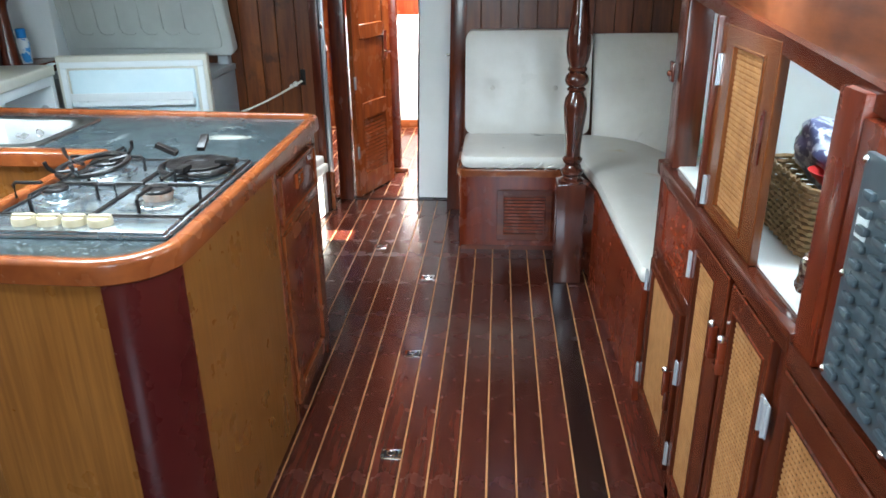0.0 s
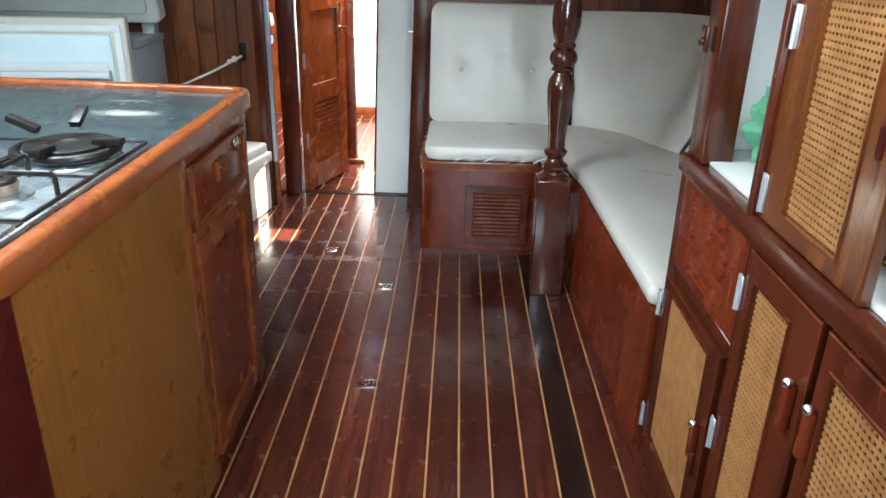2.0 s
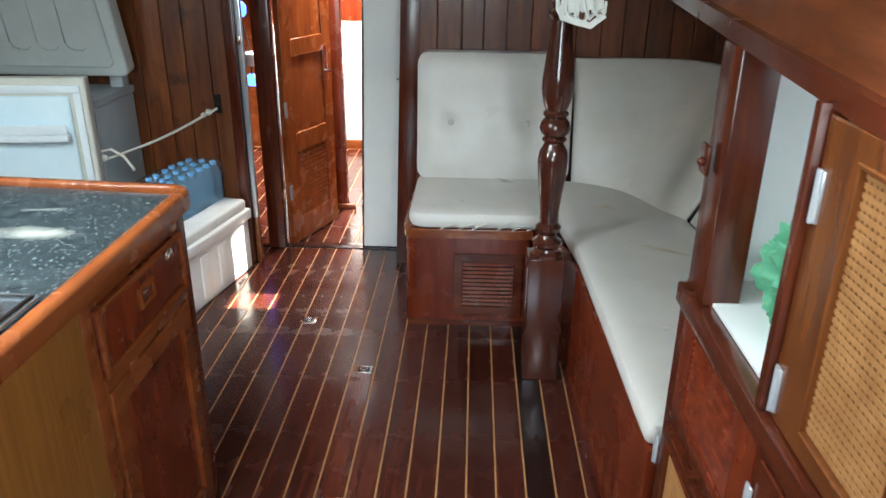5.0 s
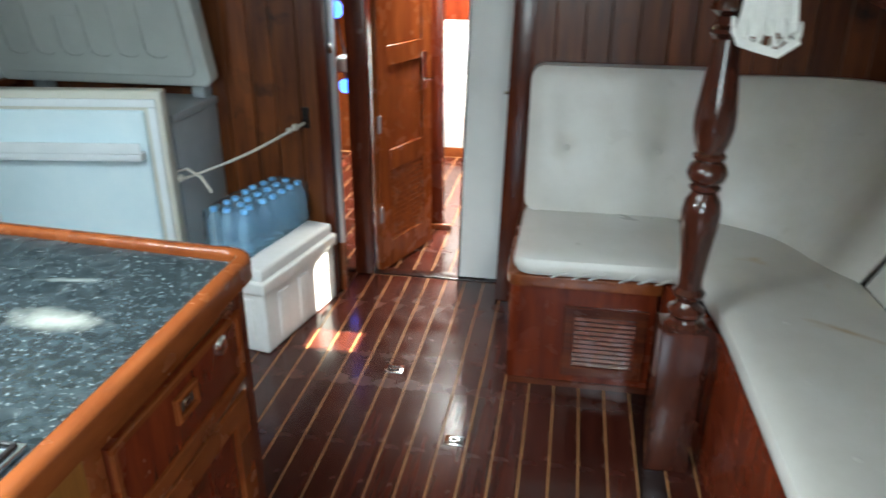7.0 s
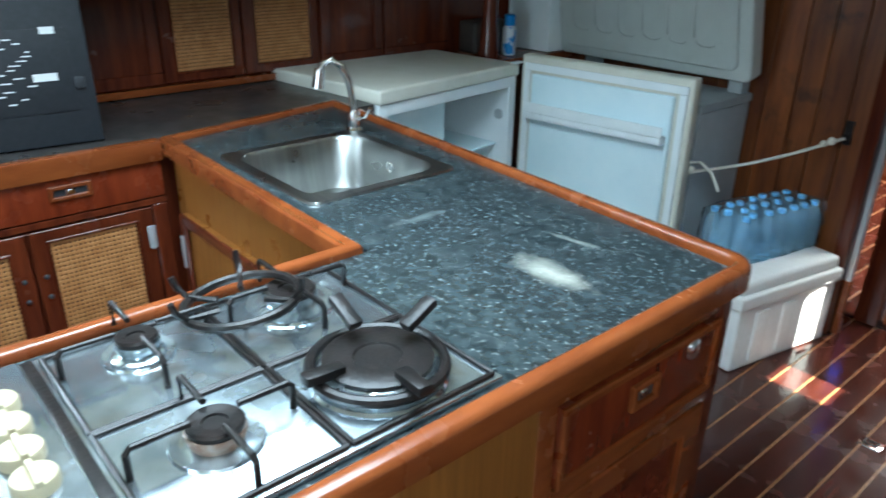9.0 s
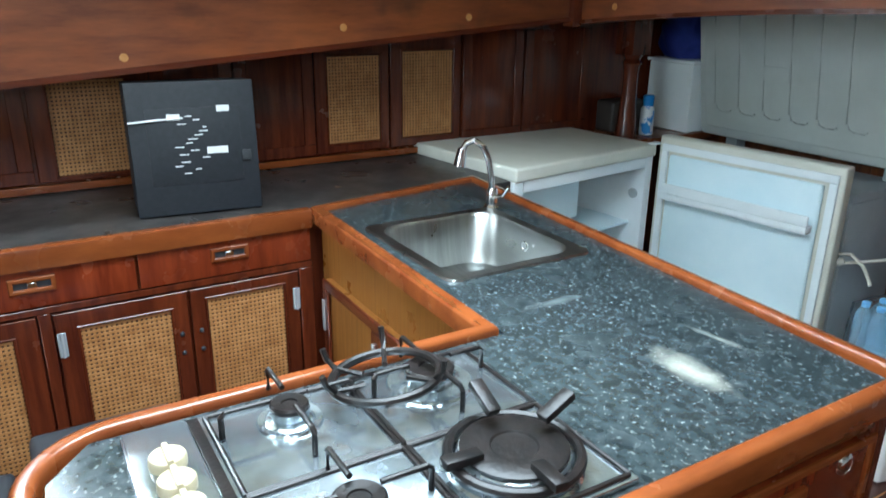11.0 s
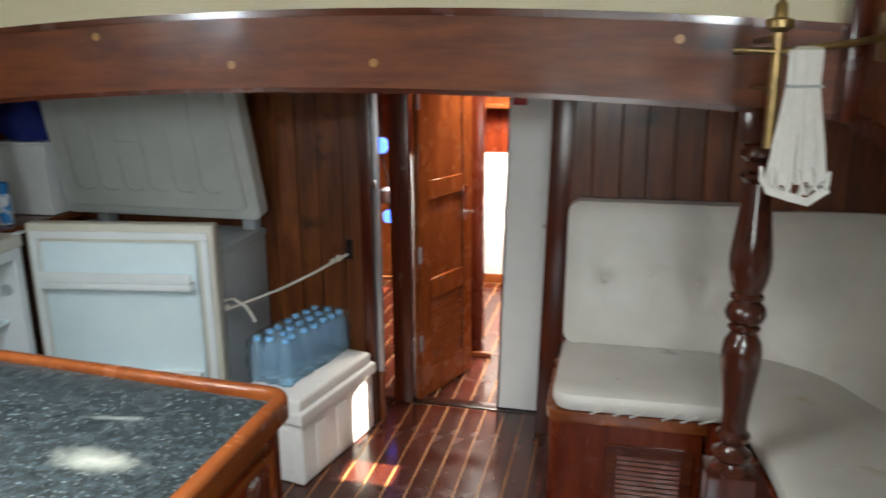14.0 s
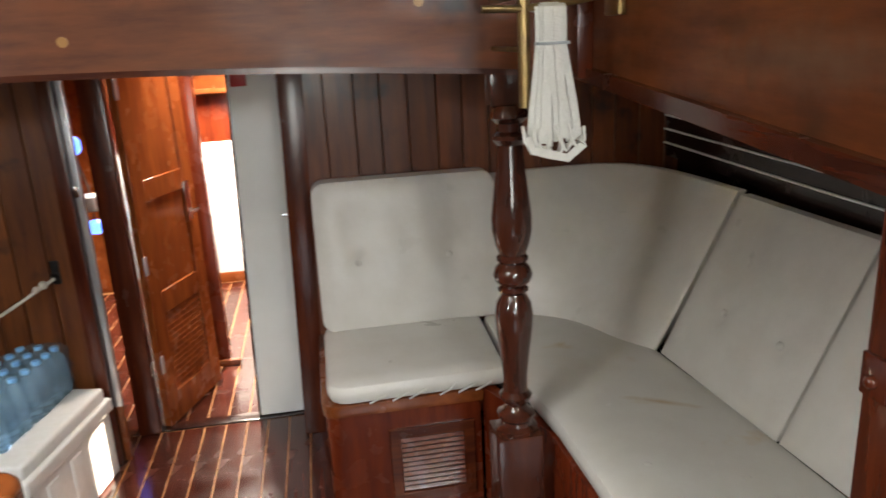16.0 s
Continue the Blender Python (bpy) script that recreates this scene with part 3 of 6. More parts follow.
def recessed_pull(parent, x, y, z, w=0.075, h=0.05, face=1.0):
    """A square wooden frame with a small metal catch in it, on a front that faces along x."""
    bm = B()
    t = 0.012
    a, b = (x, x + 0.010 * face)
    ring_x(bm, a, b, y - w / 2, y + w / 2, z - h / 2, z + h / 2, y - w / 2 + t, y + w / 2 - t, z - h / 2 + t, z + h / 2 - t)
    pull = part("pull", bm, TRIM, parent)
    # flat black plate takes the place of the shaded hollow
    part("recess", box(B(), x, x + 0.002 * face, y - w / 2 + t, y + w / 2 - t, z - h / 2 + t, z + h / 2 - t), BLACK, pull)
    bm = B()
    box(bm, x + 0.002 * face, x + 0.007 * face, y - 0.012, y + 0.012, z - 0.008, z + 0.008, 0.002, 1)
    part("catch", bm, CHROME, pull)


drawer = part("drawer", box(B(), -0.215, -0.186, 2.396, 2.838, 0.708, 0.862, 0.004), PANEL_RED, isl)
bm = B()
ring_x(bm, -0.186, -0.179, 2.396, 2.838, 0.708, 0.862, 2.411, 2.823, 0.723, 0.847)
part("bead", bm, TRIM, drawer)
recessed_pull(drawer, -0.1855, 2.61, 0.800)
bm = B()
bmesh.ops.create_uvsphere(bm, u_segments=14, v_segments=8, radius=0.021, matrix=Matrix.Translation((-0.184, 2.755, 0.828)) @ Matrix.Diagonal((0.4, 1.0, 1.1, 1)))
part("lock", bm, CHROME, drawer, "clear plastic and chrome child lock")
idoor = part("door", box(B(), -0.215, -0.196, 2.40, 2.835, 0.055, 0.672), PANEL_RED, isl)
bm = B()
ring_x(bm, -0.196, -0.184, 2.40, 2.835, 0.055, 0.672, 2.455, 2.780, 0.11, 0.620)
part("door_frame", bm, TRIM, idoor)
part("pull", box(B(), -0.196, -0.188, 2.59, 2.64, 0.585, 0.610, 0.003), VARNISH, idoor)
# locker door and hinge on the well side, below the sink
sdoor = part("locker_door", box(B(), -1.60, -0.80, 2.397, 2.414, 0.10, 0.74), VENEER, isl)
bm = B()
for x0, x1, z0, z1 in ((-1.60, -0.80, 0.715, 0.745), (-1.60, -1.56, 0.10, 0.715), (-1.26, -1.20, 0.10, 0.715), (-0.84, -0.80, 0.10, 0.715)):
    box(bm, x0, x1, 2.384, 2.396, z0, z1, 0.003, 1)
part("door_frame", bm, VARNISH, sdoor)
for x in (-1.585, -1.24):
    part("hinge", box(B(), x - 0.008, x + 0.008, 2.378, 2.384, 0.58, 0.68, 0.002), ALU, sdoor)

# ---- cooker, sink and tap ----
IVORY = mat("ivory_plastic", (0.34, 0.29, 0.18), 0.4, second=(0.40, 0.34, 0.23), scale=(20, 20, 20), rough_var=0.1)
HOB_STEEL = mat("stained_hob_steel", (0.34, 0.40, 0.44), 0.20, metal=0.9, second=(0.52, 0.57, 0.60), scale=(11, 11, 11), rough_var=0.14, dirt=((0.32, 0.30, 0.27), 14.0, 0.58, 0.75))
RUST = mat("rusty_ring", (0.35, 0.30, 0.26), 0.5, metal=0.5, second=(0.22, 0.10, 0.05), scale=(40, 40, 40))
hob = thing("gas_hob", "stained steel four-burner gas hob with ivory knobs", "hob")
Z = 0.9345
part("base_tray", box(B(), -0.672, -0.222, 1.70, 2.302, Z, Z + 0.010, 0.003), HOB_STEEL, hob)
part("control_panel", box(B(), -0.668, -0.226, 1.703, 1.792, Z + 0.010, Z + 0.018, 0.003), HOB_STEEL, hob)
part("gap_strip", box(B(), -0.668, -0.226, 1.795, 1.812, Z + 0.010, Z + 0.014, 0.002), IRON, hob)
for x in (-0.560, -0.502, -0.444, -0.386):
    bm = B()
    lathe(bm, [(0.026, Z + 0.018), (0.026, Z + 0.030), (0.024, Z + 0.034)], (x, 1.748), 22)
    box(bm, x - 0.025, x + 0.025, 1.744, 1.753, Z + 0.030, Z + 0.040, 0.003)
    part("knob", bm, IVORY, hob)


def burner(x, y, r, cap_r, rust=False):
    bm = B()
    lathe(bm, [(r, Z + 0.010), (r * 0.96, Z + 0.014), (r * 0.75, Z + 0.012), (r * 0.62, Z + 0.016)], (x, y), 26)
    b = part("burner", bm, HOB_STEEL, hob)
    bm = B()
    lathe(bm, [(cap_r * 0.92, Z + 0.014), (cap_r * 1.05, Z + 0.030), (cap_r * 1.02, Z + 0.034)], (x, y), 24)
    part("burner_ring", bm, RUST if rust else HOB_STEEL, b)
    bm = B()
    lathe(bm, [(cap_r * 0.98, Z + 0.034), (cap_r, Z + 0.040), (cap_r * 0.9, Z + 0.043), (cap_r * 0.45, Z + 0.041), (cap_r * 0.42, Z + 0.038)], (x, y), 24)
    part("burner_cap", bm, IRON, b)


burner(-0.335, 2.170, 0.100, 0.078)
burner(-0.340, 1.935, 0.058, 0.036, True)
burner(-0.595, 1.935, 0.052, 0.030)
burner(-0.590, 2.180, 0.075, 0.042)


def bar(points, r=0.0045, name="grate_bar", parent=None):
    return part(name, sweep(B(), points, r, 8), IRON, parent or hob)


G = Z + 0.012
for x0, x1 in ((-0.662, -0.448), (-0.442, -0.232)):
    for y0, y1 in ((1.822, 2.050), (2.058, 2.292)):
        bar([(x0, y0, G), (x1, y0, G), (x1, y0, G), (x1, y1, G), (x1, y1, G), (x0, y1, G), (x0, y1, G), (x0, y0, G)], 0.0042, "grate_frame")
T = Z + 0.052
for cx, cy, reach in ((-0.340, 1.935, 0.03), (-0.595, 1.935, 0.03), (-0.590, 2.180, 0.04)):
    for ang in (0, 90, 180, 270):
        c, s = math.cos(radians(ang)), math.sin(radians(ang))
        half = 0.104
        edge = (cx + c * half, cy + s * half)
        near = (cx + c * reach, cy + s * reach)
        bar([(*edge, G), (*edge, T - 0.006), (edge[0] - c * 0.006, edge[1] - s * 0.006, T), (*near, T)])
# big iron ring with four lugs over the large burner
bm = B()
ring = [(-0.335 + 0.094 * math.cos(2 * math.pi * k / 32), 2.170 + 0.094 * math.sin(2 * math.pi * k / 32), Z + 0.030) for k in range(32)]
sweep(bm, ring, 0.008, 8, True)
wok = part("trivet_ring", bm, IRON, hob)
for ang, tilt in ((95, -24), (180, -24), (270, -4), (355, -4)):
    bm = B()
    box(bm, 0.058, 0.118, -0.011, 0.011, 0.0, 0.014, 0.003)
    bmesh.ops.transform(bm, verts=bm.verts[:], matrix=pose(-0.335, 2.170, Z + 0.034, 0, tilt, ang))
    part("lug", bm, IRON, wok)
# loose pan stand lying askew over the back burner
stand = thing("pan_stand", "loose round iron pan stand lying askew on the hob", "pan stand")
bm = B()
P0 = Matrix.Translation((-0.580, 2.092, Z + 0.052)) @ pose(0, 0, 0, 3, -6, 20)
sweep(bm, [P0 @ Vector((0.088 * math.cos(2 * math.pi * k / 32), 0.088 * math.sin(2 * math.pi * k / 32), 0)) for k in range(32)], 0.0075, 8, True)
part("ring", bm, IRON, stand)
for ang in (15, 135, 200, 255):
    bm = B()
    sweep(bm, [P0 @ Vector((r * math.cos(radians(ang)), r * math.sin(radians(ang)), z)) for r, z in ((0.040, 0.0), (0.088, 0.004), (0.104, 0.022), (0.108, 0.040))], 0.0055, 6)
    part("prong", bm, IRON, stand)

sink = thing("sink", "brushed steel sink set into the worktop", "sink")
x0, x1, y0, y1 = SINK
rim = [(x0 - 0.022, y0 - 0.022, 0.03), (x1 + 0.022, y0 - 0.022, 0.03), (x1 + 0.022, y1 + 0.022, 0.03), (x0 - 0.022, y1 + 0.022, 0.03)]
bm = B()
loops = []
for d, z, r in ((0.0, 0.9345, 0.03), (0.002, 0.941, 0.03), (0.030, 0.940, 0.07), (0.036, 0.930, 0.075), (0.048, 0.83, 0.08), (0.062, 0.795, 0.08), (0.13, 0.785, 0.06), (0.185, 0.783, 0.008)):
    corners = [(px, py, r) for px, py, _ in inset([(a, b, 0) for a, b, _ in rim], d)]
    loops.append([bm.verts.new((x, y, z)) for x, y in rounded(corners, 6)])
n = len(loops[0])
for a, b in zip(loops, loops[1:]):
    for k in range(n):
        bm.faces.new((a[k], a[(k + 1) % n], b[(k + 1) % n], b[k]))
bm.faces.new(loops[-1])
bmesh.ops.recalc_face_normals(bm, faces=bm.faces[:])
part("basin", bm, STEEL, sink)
bm = B()
cyl(bm, (-1.21, 2.672, 0.7845), (-1.21, 2.672, 0.789), 0.035, seg=20)
part("drain", bm, CHROME, sink)
bm = B()
ov = [(-1.20 + 0.013 * math.cos(2 * math.pi * k / 20), 2.842, 0.893 + 0.013 * math.sin(2 * math.pi * k / 20)) for k in range(20)]
sweep(bm, ov, 0.003, 6, True)
part("overflow", bm, CHROME, sink)
tap = thing("tap", "chrome swan-neck kitchen tap behind the sink", "tap")
tx, ty = -1.446, 2.895
bm = B()
lathe(bm, [(0.026, 0.9345), (0.026, 0.942), (0.018, 0.950), (0.017, 0.99), (0.014, 1.0)], (tx, ty), 18)
part("base", bm, CHROME, tap)
bm = B()
sweep(bm, [(tx, ty, 0.985), (tx - 0.003, ty - 0.004, 1.04), (tx - 0.008, ty - 0.012, 1.09), (tx - 0.018, ty - 0.026, 1.128), (tx - 0.034, ty - 0.046, 1.146), (tx - 0.050, ty - 0.066, 1.138), (tx - 0.058, ty - 0.076, 1.112)], 0.010, 12)
part("spout", bm, CHROME, tap)
part("nozzle", cyl(B(), (tx - 0.057, ty - 0.075, 1.120), (tx - 0.062, ty - 0.082, 1.066), 0.015, 0.019), CHROME, tap)
bm = B()
sweep(bm, [(tx + 0.01, ty, 0.975), (tx + 0.045, ty + 0.01, 0.985), (tx + 0.065, ty + 0.014, 1.015)], 0.006, 8)
part("lever", bm, CHROME, tap)


# ---- cane work ----
CANE = mat("woven_cane", (0.29, 0.125, 0.038), 0.5, second=(0.41, 0.20, 0.072), scale=(30, 30, 30), bump=0.1, bump_scale=200)
CANE_BACK = mat("cane_backing", (0.045, 0.018, 0.008), 0.7, second=(0.07, 0.03, 0.012), scale=(20, 20, 20))


def strips(parent, x, y0, y1, z0, z1, face, pitch=0.0115, wide=0.0066, label="woven cane infill"):
    """A web of cane strips in a panel that faces along x (face +1 or -1), with a dark board behind that stands in for
    the shaded inside.
    """
    verts, faces = [], []

    def brick(a0, a1, b0, b1, c0, c1):
        k = len(verts)
        verts.extend([(a0, b0, c0), (a1, b0, c0), (a1, b1, c0), (a0, b1, c0), (a0, b0, c1), (a1, b0, c1), (a1, b1, c1), (a0, b1, c1)])
        faces.extend([(k, k + 3, k + 2, k + 1), (k + 4, k + 5, k + 6, k + 7), (k, k + 1, k + 5, k + 4), (k + 1, k + 2, k + 6, k + 5), (k + 2, k + 3, k + 7, k + 6), (k + 3, k, k + 4, k + 7)])

    ny, nz = int((y1 - y0) / pitch), int((z1 - z0) / pitch)
    rnd = random.Random(int(y0 * 1000) + int(z0 * 77))
    for i in range(ny):
        y = y0 + (i + 0.5) * (y1 - y0) / ny + rnd.uniform(-0.0004, 0.0004)
        brick(x + 0.001 * face, x + 0.0026 * face, y - wide / 2, y + wide / 2, z0, z1)
    for j in range(nz):
        z = z0 + (j + 0.5) * (z1 - z0) / nz + rnd.uniform(-0.0004, 0.0004)
        brick(x + 0.0020 * face, x + 0.0036 * face, y0, y1, z - wide / 2, z + wide / 2)
    me = bpy.data.meshes.new("cane")
    me.from_pydata(verts, [], faces)
    me.materials.append(CANE)
    ob = new("cane", me)
    ob.parent = parent
    tagged(ob, label, kind="stuff")
    part("backing", box(B(), x - 0.003 * face, x, y0, y1, z0, z1), CANE_BACK, parent)
    return ob


def cane_door(parent, name, x, y0, y1, z0, z1, cy0, cy1, cz0, cz1, face, wood, pitch=0.0115, thick=0.018):
    """A framed door that faces along x, with a cane panel in it."""
    bm = B()
    a, b = x, x + thick * face
    ring_x(bm, a, b, y0, y1, z0, z1, cy0, cy1, cz0, cz1)
    d = part(name, bm, wood, parent)
    strips(d, x + 0.008 * face, cy0, cy1, cz0, cz1, face, pitch)
    bm = B()
    ring_x(bm, b - 0.002 * face, b + 0.003 * face, cy0 - 0.008, cy1 + 0.008, cz0 - 0.008, cz1 + 0.008, cy0, cy1, cz0, cz1)
    part("bead", bm, wood, d)
    return d


def hinge(parent, x, y, z, face):
    bm = B()
    box(bm, x, x + 0.004 * face, y - 0.011, y + 0.011, z - 0.035, z + 0.035, 0.001, 1)
    cyl(bm, (x + 0.005 * face, y, z - 0.036), (x + 0.005 * face, y, z + 0.036), 0.004, seg=8)
    return part("hinge", bm, ALU, parent)


# ---- starboard lockers beside the walk ----
F = 0.985
lock = thing("galley_cabinet", "mahogany locker unit with cane doors and open shelves", "cabinet")
# carcass
part("shelf_board", box(B(), 0.99, 1.62, -0.6, 2.555, 0.868, 0.893), VARNISH_H, lock)
part("shelf_lining", box(B(), 1.005, 1.62, -0.6, 2.545, 0.8935, 0.902, 0.002), WHITE, lock, "white painted shelf surface")
part("back_lining", box(B(), 1.50, 1.53, -0.6, 2.56, 0.902, 1.49), WHITE, lock, "white painted back of the shelf")
part("end_panel", box(B(), 0.99, 1.62, 2.535, 2.555, 0.0, 0.866), PANEL_RED, lock)
part("end_lining", box(B(), 1.06, 1.50, 2.535, 2.555, 0.903, 1.40), WHITE, lock)
part("end_post", box(B(), 0.985, 1.055, 2.43, 2.535, 0.896, 1.375, 0.004), VARNISH, lock)
bm = B()
box(bm, 0.968, 1.004, 1.43, 2.545, 0.852, 0.895, 0.005)
part("shelf_rail", bm, VARNISH_H, lock)
part("shelf_rail", box(B(), 0.968, 1.004, -0.6, 1.43, 0.835, 0.88, 0.005), VARNISH_H, lock)
bm = B()
for y0, y1, z0, z1 in ((2.505, 2.545, 0.0, 0.852), (2.045, 2.085, 0.0, 0.852), (1.740, 1.752, 0.10, 0.852), (1.425, 1.485, 0.0, 0.852), (-0.6, 2.505, 0.0, 0.075), (2.085, 2.505, 0.590, 0.622), (0.98, 1.03, 0.075, 0.835), (-0.6, -0.55, 0.075, 0.835), (-0.55, 0.98, 0.80, 0.835)):
    box(bm, F - 0.004, F + 0.02, y0, y1, z0, z1, 0.002, 1)
part("face_frame", bm, VARNISH, lock)
# louvred panel over the first door
lv = part("louvre_panel", box(B(), F + 0.006, F + 0.012, 2.085, 2.505, 0.622, 0.852), PANEL_RED, lock)
for k in range(13):
    bm = B()
    box(bm, -0.002, 0.002, 2.17, 2.44, -0.007, 0.007, 0.001, 1)
    bmesh.ops.transform(bm, verts=bm.verts[:], matrix=pose(F + 0.003, 0, 0.655 + 0.0135 * k, 0, 30, 0))
    part("slat", bm, PANEL_RED, lv)
bm = B()
ring_x(bm, F + 0.006, F - 0.004, 2.085, 2.505, 0.622, 0.852, 2.17, 2.44, 0.646, 0.826)
part("frame", bm, PANEL_RED, lv)
d1 = cane_door(lock, "cane_door", F, 2.09, 2.50, 0.08, 0.586, 2.150, 2.448, 0.130, 0.555, -1, VARNISH)
d2 = cane_door(lock, "cane_door", F, 1.757, 2.040, 0.08, 0.846, 1.850, 1.995, 0.14, 0.795, -1, VARNISH)
d3 = cane_door(lock, "cane_door", F, 1.490, 1.735, 0.08, 0.846, 1.518, 1.697, 0.14, 0.790, -1, VARNISH, 0.0125)
d4 = cane_door(lock, "cane_door", F, 1.035, 1.420, 0.08, 0.830, 1.085, 1.375, 0.14, 0.765, -1, VARNISH, 0.0125)
for d, y, zz in ((d1, 2.512, (0.50, 0.155)), (d2, 2.050, (0.755, 0.435, 0.17)), (d3, 1.475, (0.705, 0.25)), (d4, 1.452, (0.705, 0.25))):
    for z in zz:
        hinge(d, F - 0.019, y, z, -1)
for d, y, z in ((d1, 2.125, 0.40), (d2, 1.785, 0.725), (d3, 1.713, 0.725)):
    bm = B()
    box(bm, F - 0.036, F - 0.018, y - 0.008, y + 0.008, z - 0.085, z - 0.005, 0.005)
    k = part("pull", bm, PANEL_RED, d)
    bm = B()
    bmesh.ops.create_uvsphere(bm, u_segments=12, v_segments=8, radius=0.0095, matrix=Matrix.Translation((F - 0.032, y, z)))
    part("pull_cap", bm, CHROME, k)
part("pull", box(B(), F - 0.030, F - 0.018, 2.112, 2.124, 0.27, 0.33, 0.004), VARNISH, d1)
DOOR_BROWN = mat("brown_varnish", (0.085, 0.022, 0.0065), 0.22, second=(0.165, 0.052, 0.013), scale=(24, 24, 3), coat=0.5, rough_var=0.06)
# upper cane door with a finger slot
up = cane_door(lock, "upper_cane_door", 1.002, 1.712, 2.085, 0.897, 1.338, 1.795, 1.985, 0.935, 1.295, -1, DOOR_BROWN)
bm = B()
prism(bm, rounded([(-0.007, -0.055, 0.0065), (0.007, -0.055, 0.0065), (0.007, 0.055, 0.0065), (-0.007, 0.055, 0.0065)], 5), 0, 0.003)
bmesh.ops.transform(bm, verts=bm.verts[:], matrix=Matrix.Translation((0.9845, 1.752, 1.15)) @ Matrix(((0, 0, -1, 0), (1, 0, 0, 0), (0, 1, 0, 0), (0, 0, 0, 1))))
part("finger_slot", bm, MAROON, up)
hinge(up, 0.984, 2.072, 1.235, -1)
hinge(up, 0.984, 2.072, 0.945, -1)
part("hanging_stile", box(B(), 0.972, 1.010, 2.088, 2.108, 0.896, 1.352, 0.003), VARNISH, lock)
part("post", box(B(), 0.972, 1.010, 1.345, 1.428, 0.88, 1.31, 0.004), PANEL_RED, lock)
# old hook plate on the end post
bm = B()
box(bm, -0.004, 0.004, -0.022, 0.022, -0.028, 0.028, 0.003)
bmesh.ops.create_uvsphere(bm, u_segments=10, v_segments=6, radius=0.009, matrix=Matrix.Translation((-0.006, 0, -0.005)))
bmesh.ops.transform(bm, verts=bm.verts[:], matrix=Matrix.Translation((0.972, 2.50, 1.165)))
part("latch_plate", bm, VARNISH, lock)

# switch panel: grey moulded sheet on a red board
panel = thing("switch_panel", "grey moulded plastic panel screwed to a red board", "switch panel", place=(0, -0.05, 0.01))
part("board", box(B(), 0.974, 1.006, 0.55, 1.392, 0.884, 1.268, 0.003), PANEL_RED, panel)
SLATE = mat("slate_plastic", (0.055, 0.075, 0.090), 0.34, second=(0.075, 0.10, 0.115), scale=(20, 20, 20), rough_var=0.08)
part("sheet", box(B(), 0.963, 0.974, 0.60, 1.345, 0.890, 1.235, 0.004), SLATE, panel)
rnd = random.Random(5)
for col in range(5):
    for row in range(12):
        bm = B()
        y, z = 1.305 - 0.052 * col, 0.915 + 0.0245 * row
        w = 0.018 if col % 2 else 0.013
        box(bm, 0.9535, 0.964, y - w, y + w, z - 0.0065, z + 0.0065, 0.005)
        part("rib", bm, SLATE, panel)
part("tag", box(B(), 0.961, 0.963, 1.30, 1.33, 1.12, 1.16, 0.0005), PLASTIC_W, panel)
for y, z in ((1.337, 1.225), (1.337, 0.905), (1.337, 1.06), (1.15, 0.893)):
    bm = B()
    bmesh.ops.create_uvsphere(bm, u_segments=10, v_segments=6, radius=0.006, matrix=Matrix.Translation((0.962, y, z)))
    part("screw", bm, CHROME, panel)


# ---- things on the open shelf ----
def crumple(bm, amount, scale, seed):
    for v in bm.verts:
        n = noise.noise_vector(v.co * scale + Vector((seed, 0, 0)))
        v.co += n * amount


GREEN = mat("green_cloth", (0.10, 0.36, 0.20), 0.8, second=(0.16, 0.46, 0.28), scale=(20, 20, 20), bump=0.4, bump_scale=60, dirt=((0.45, 0.50, 0.15), 25.0, 0.62, 0.70))
bm = B()
bmesh.ops.create_icosphere(bm, subdivisions=5, radius=0.085)
for v in bm.verts:
    f = noise.noise(v.co * 9) * 0.05 - abs(noise.noise(v.co * 17)) * 0.075 - abs(noise.noise(v.co * 34)) * 0.03
    v.co *= 1.0 + f / 0.085
    v.co.z = max(v.co.z * 1.0, -0.068)
bmesh.ops.transform(bm, verts=bm.verts[:], matrix=Matrix.Translation((1.115, 2.335, 0.995)) @ Matrix.Diagonal((1.05, 1.3, 1.36, 1)))
solid("cloth", bm, GREEN, "crumpled green patterned cloth on the shelf", "cloth")

WICKER = mat("wicker", (0.36, 0.23, 0.10), 0.6, second=(0.50, 0.34, 0.17), scale=(60, 60, 60))
basket = thing("basket", "woven wicker basket holding packets on the shelf", "basket")
bm = B()
nw = 0
for row in range(12):
    z = 0.908 + 0.0125 * row
    out = rounded([(1.095, 1.73, 0.03), (1.38, 1.73, 0.03), (1.38, 2.02, 0.03), (1.095, 2.02, 0.03)], 4)
    loop = []
    for i, (p, q) in enumerate(zip(out, out[1:] + out[:1])):
        steps = max(1, int((Vector(q) - Vector(p)).length / 0.014))
        for k in range(steps):
            w = Vector(p).lerp(Vector(q), k / steps)
            nw += 1
            d = 0.0035 * (1 if (nw + row) % 2 else -1)
            c = (w - Vector((1.2375, 1.875))).normalized()
            loop.append((w.x + c.x * d, w.y + c.y * d, z))
    sweep(bm, loop, 0.006, 5, True)
part("weave", bm, WICKER, basket)
part("bottom", box(B(), 1.10, 1.375, 1.735, 2.015, 0.9025, 0.910), WICKER, basket)
PACK = mat("printed_packet", (0.10, 0.11, 0.22), 0.3, second=(0.55, 0.60, 0.70), scale=(38, 38, 38), lo=0.48, hi=0.56, coat=0.4, dirt=((0.45, 0.04, 0.03), 12.0, 0.68, 0.71))
NAVY = mat("navy_bag", (0.10, 0.11, 0.24), 0.3, second=(0.22, 0.24, 0.38), scale=(8, 8, 8), bump=0.3, bump_scale=25)
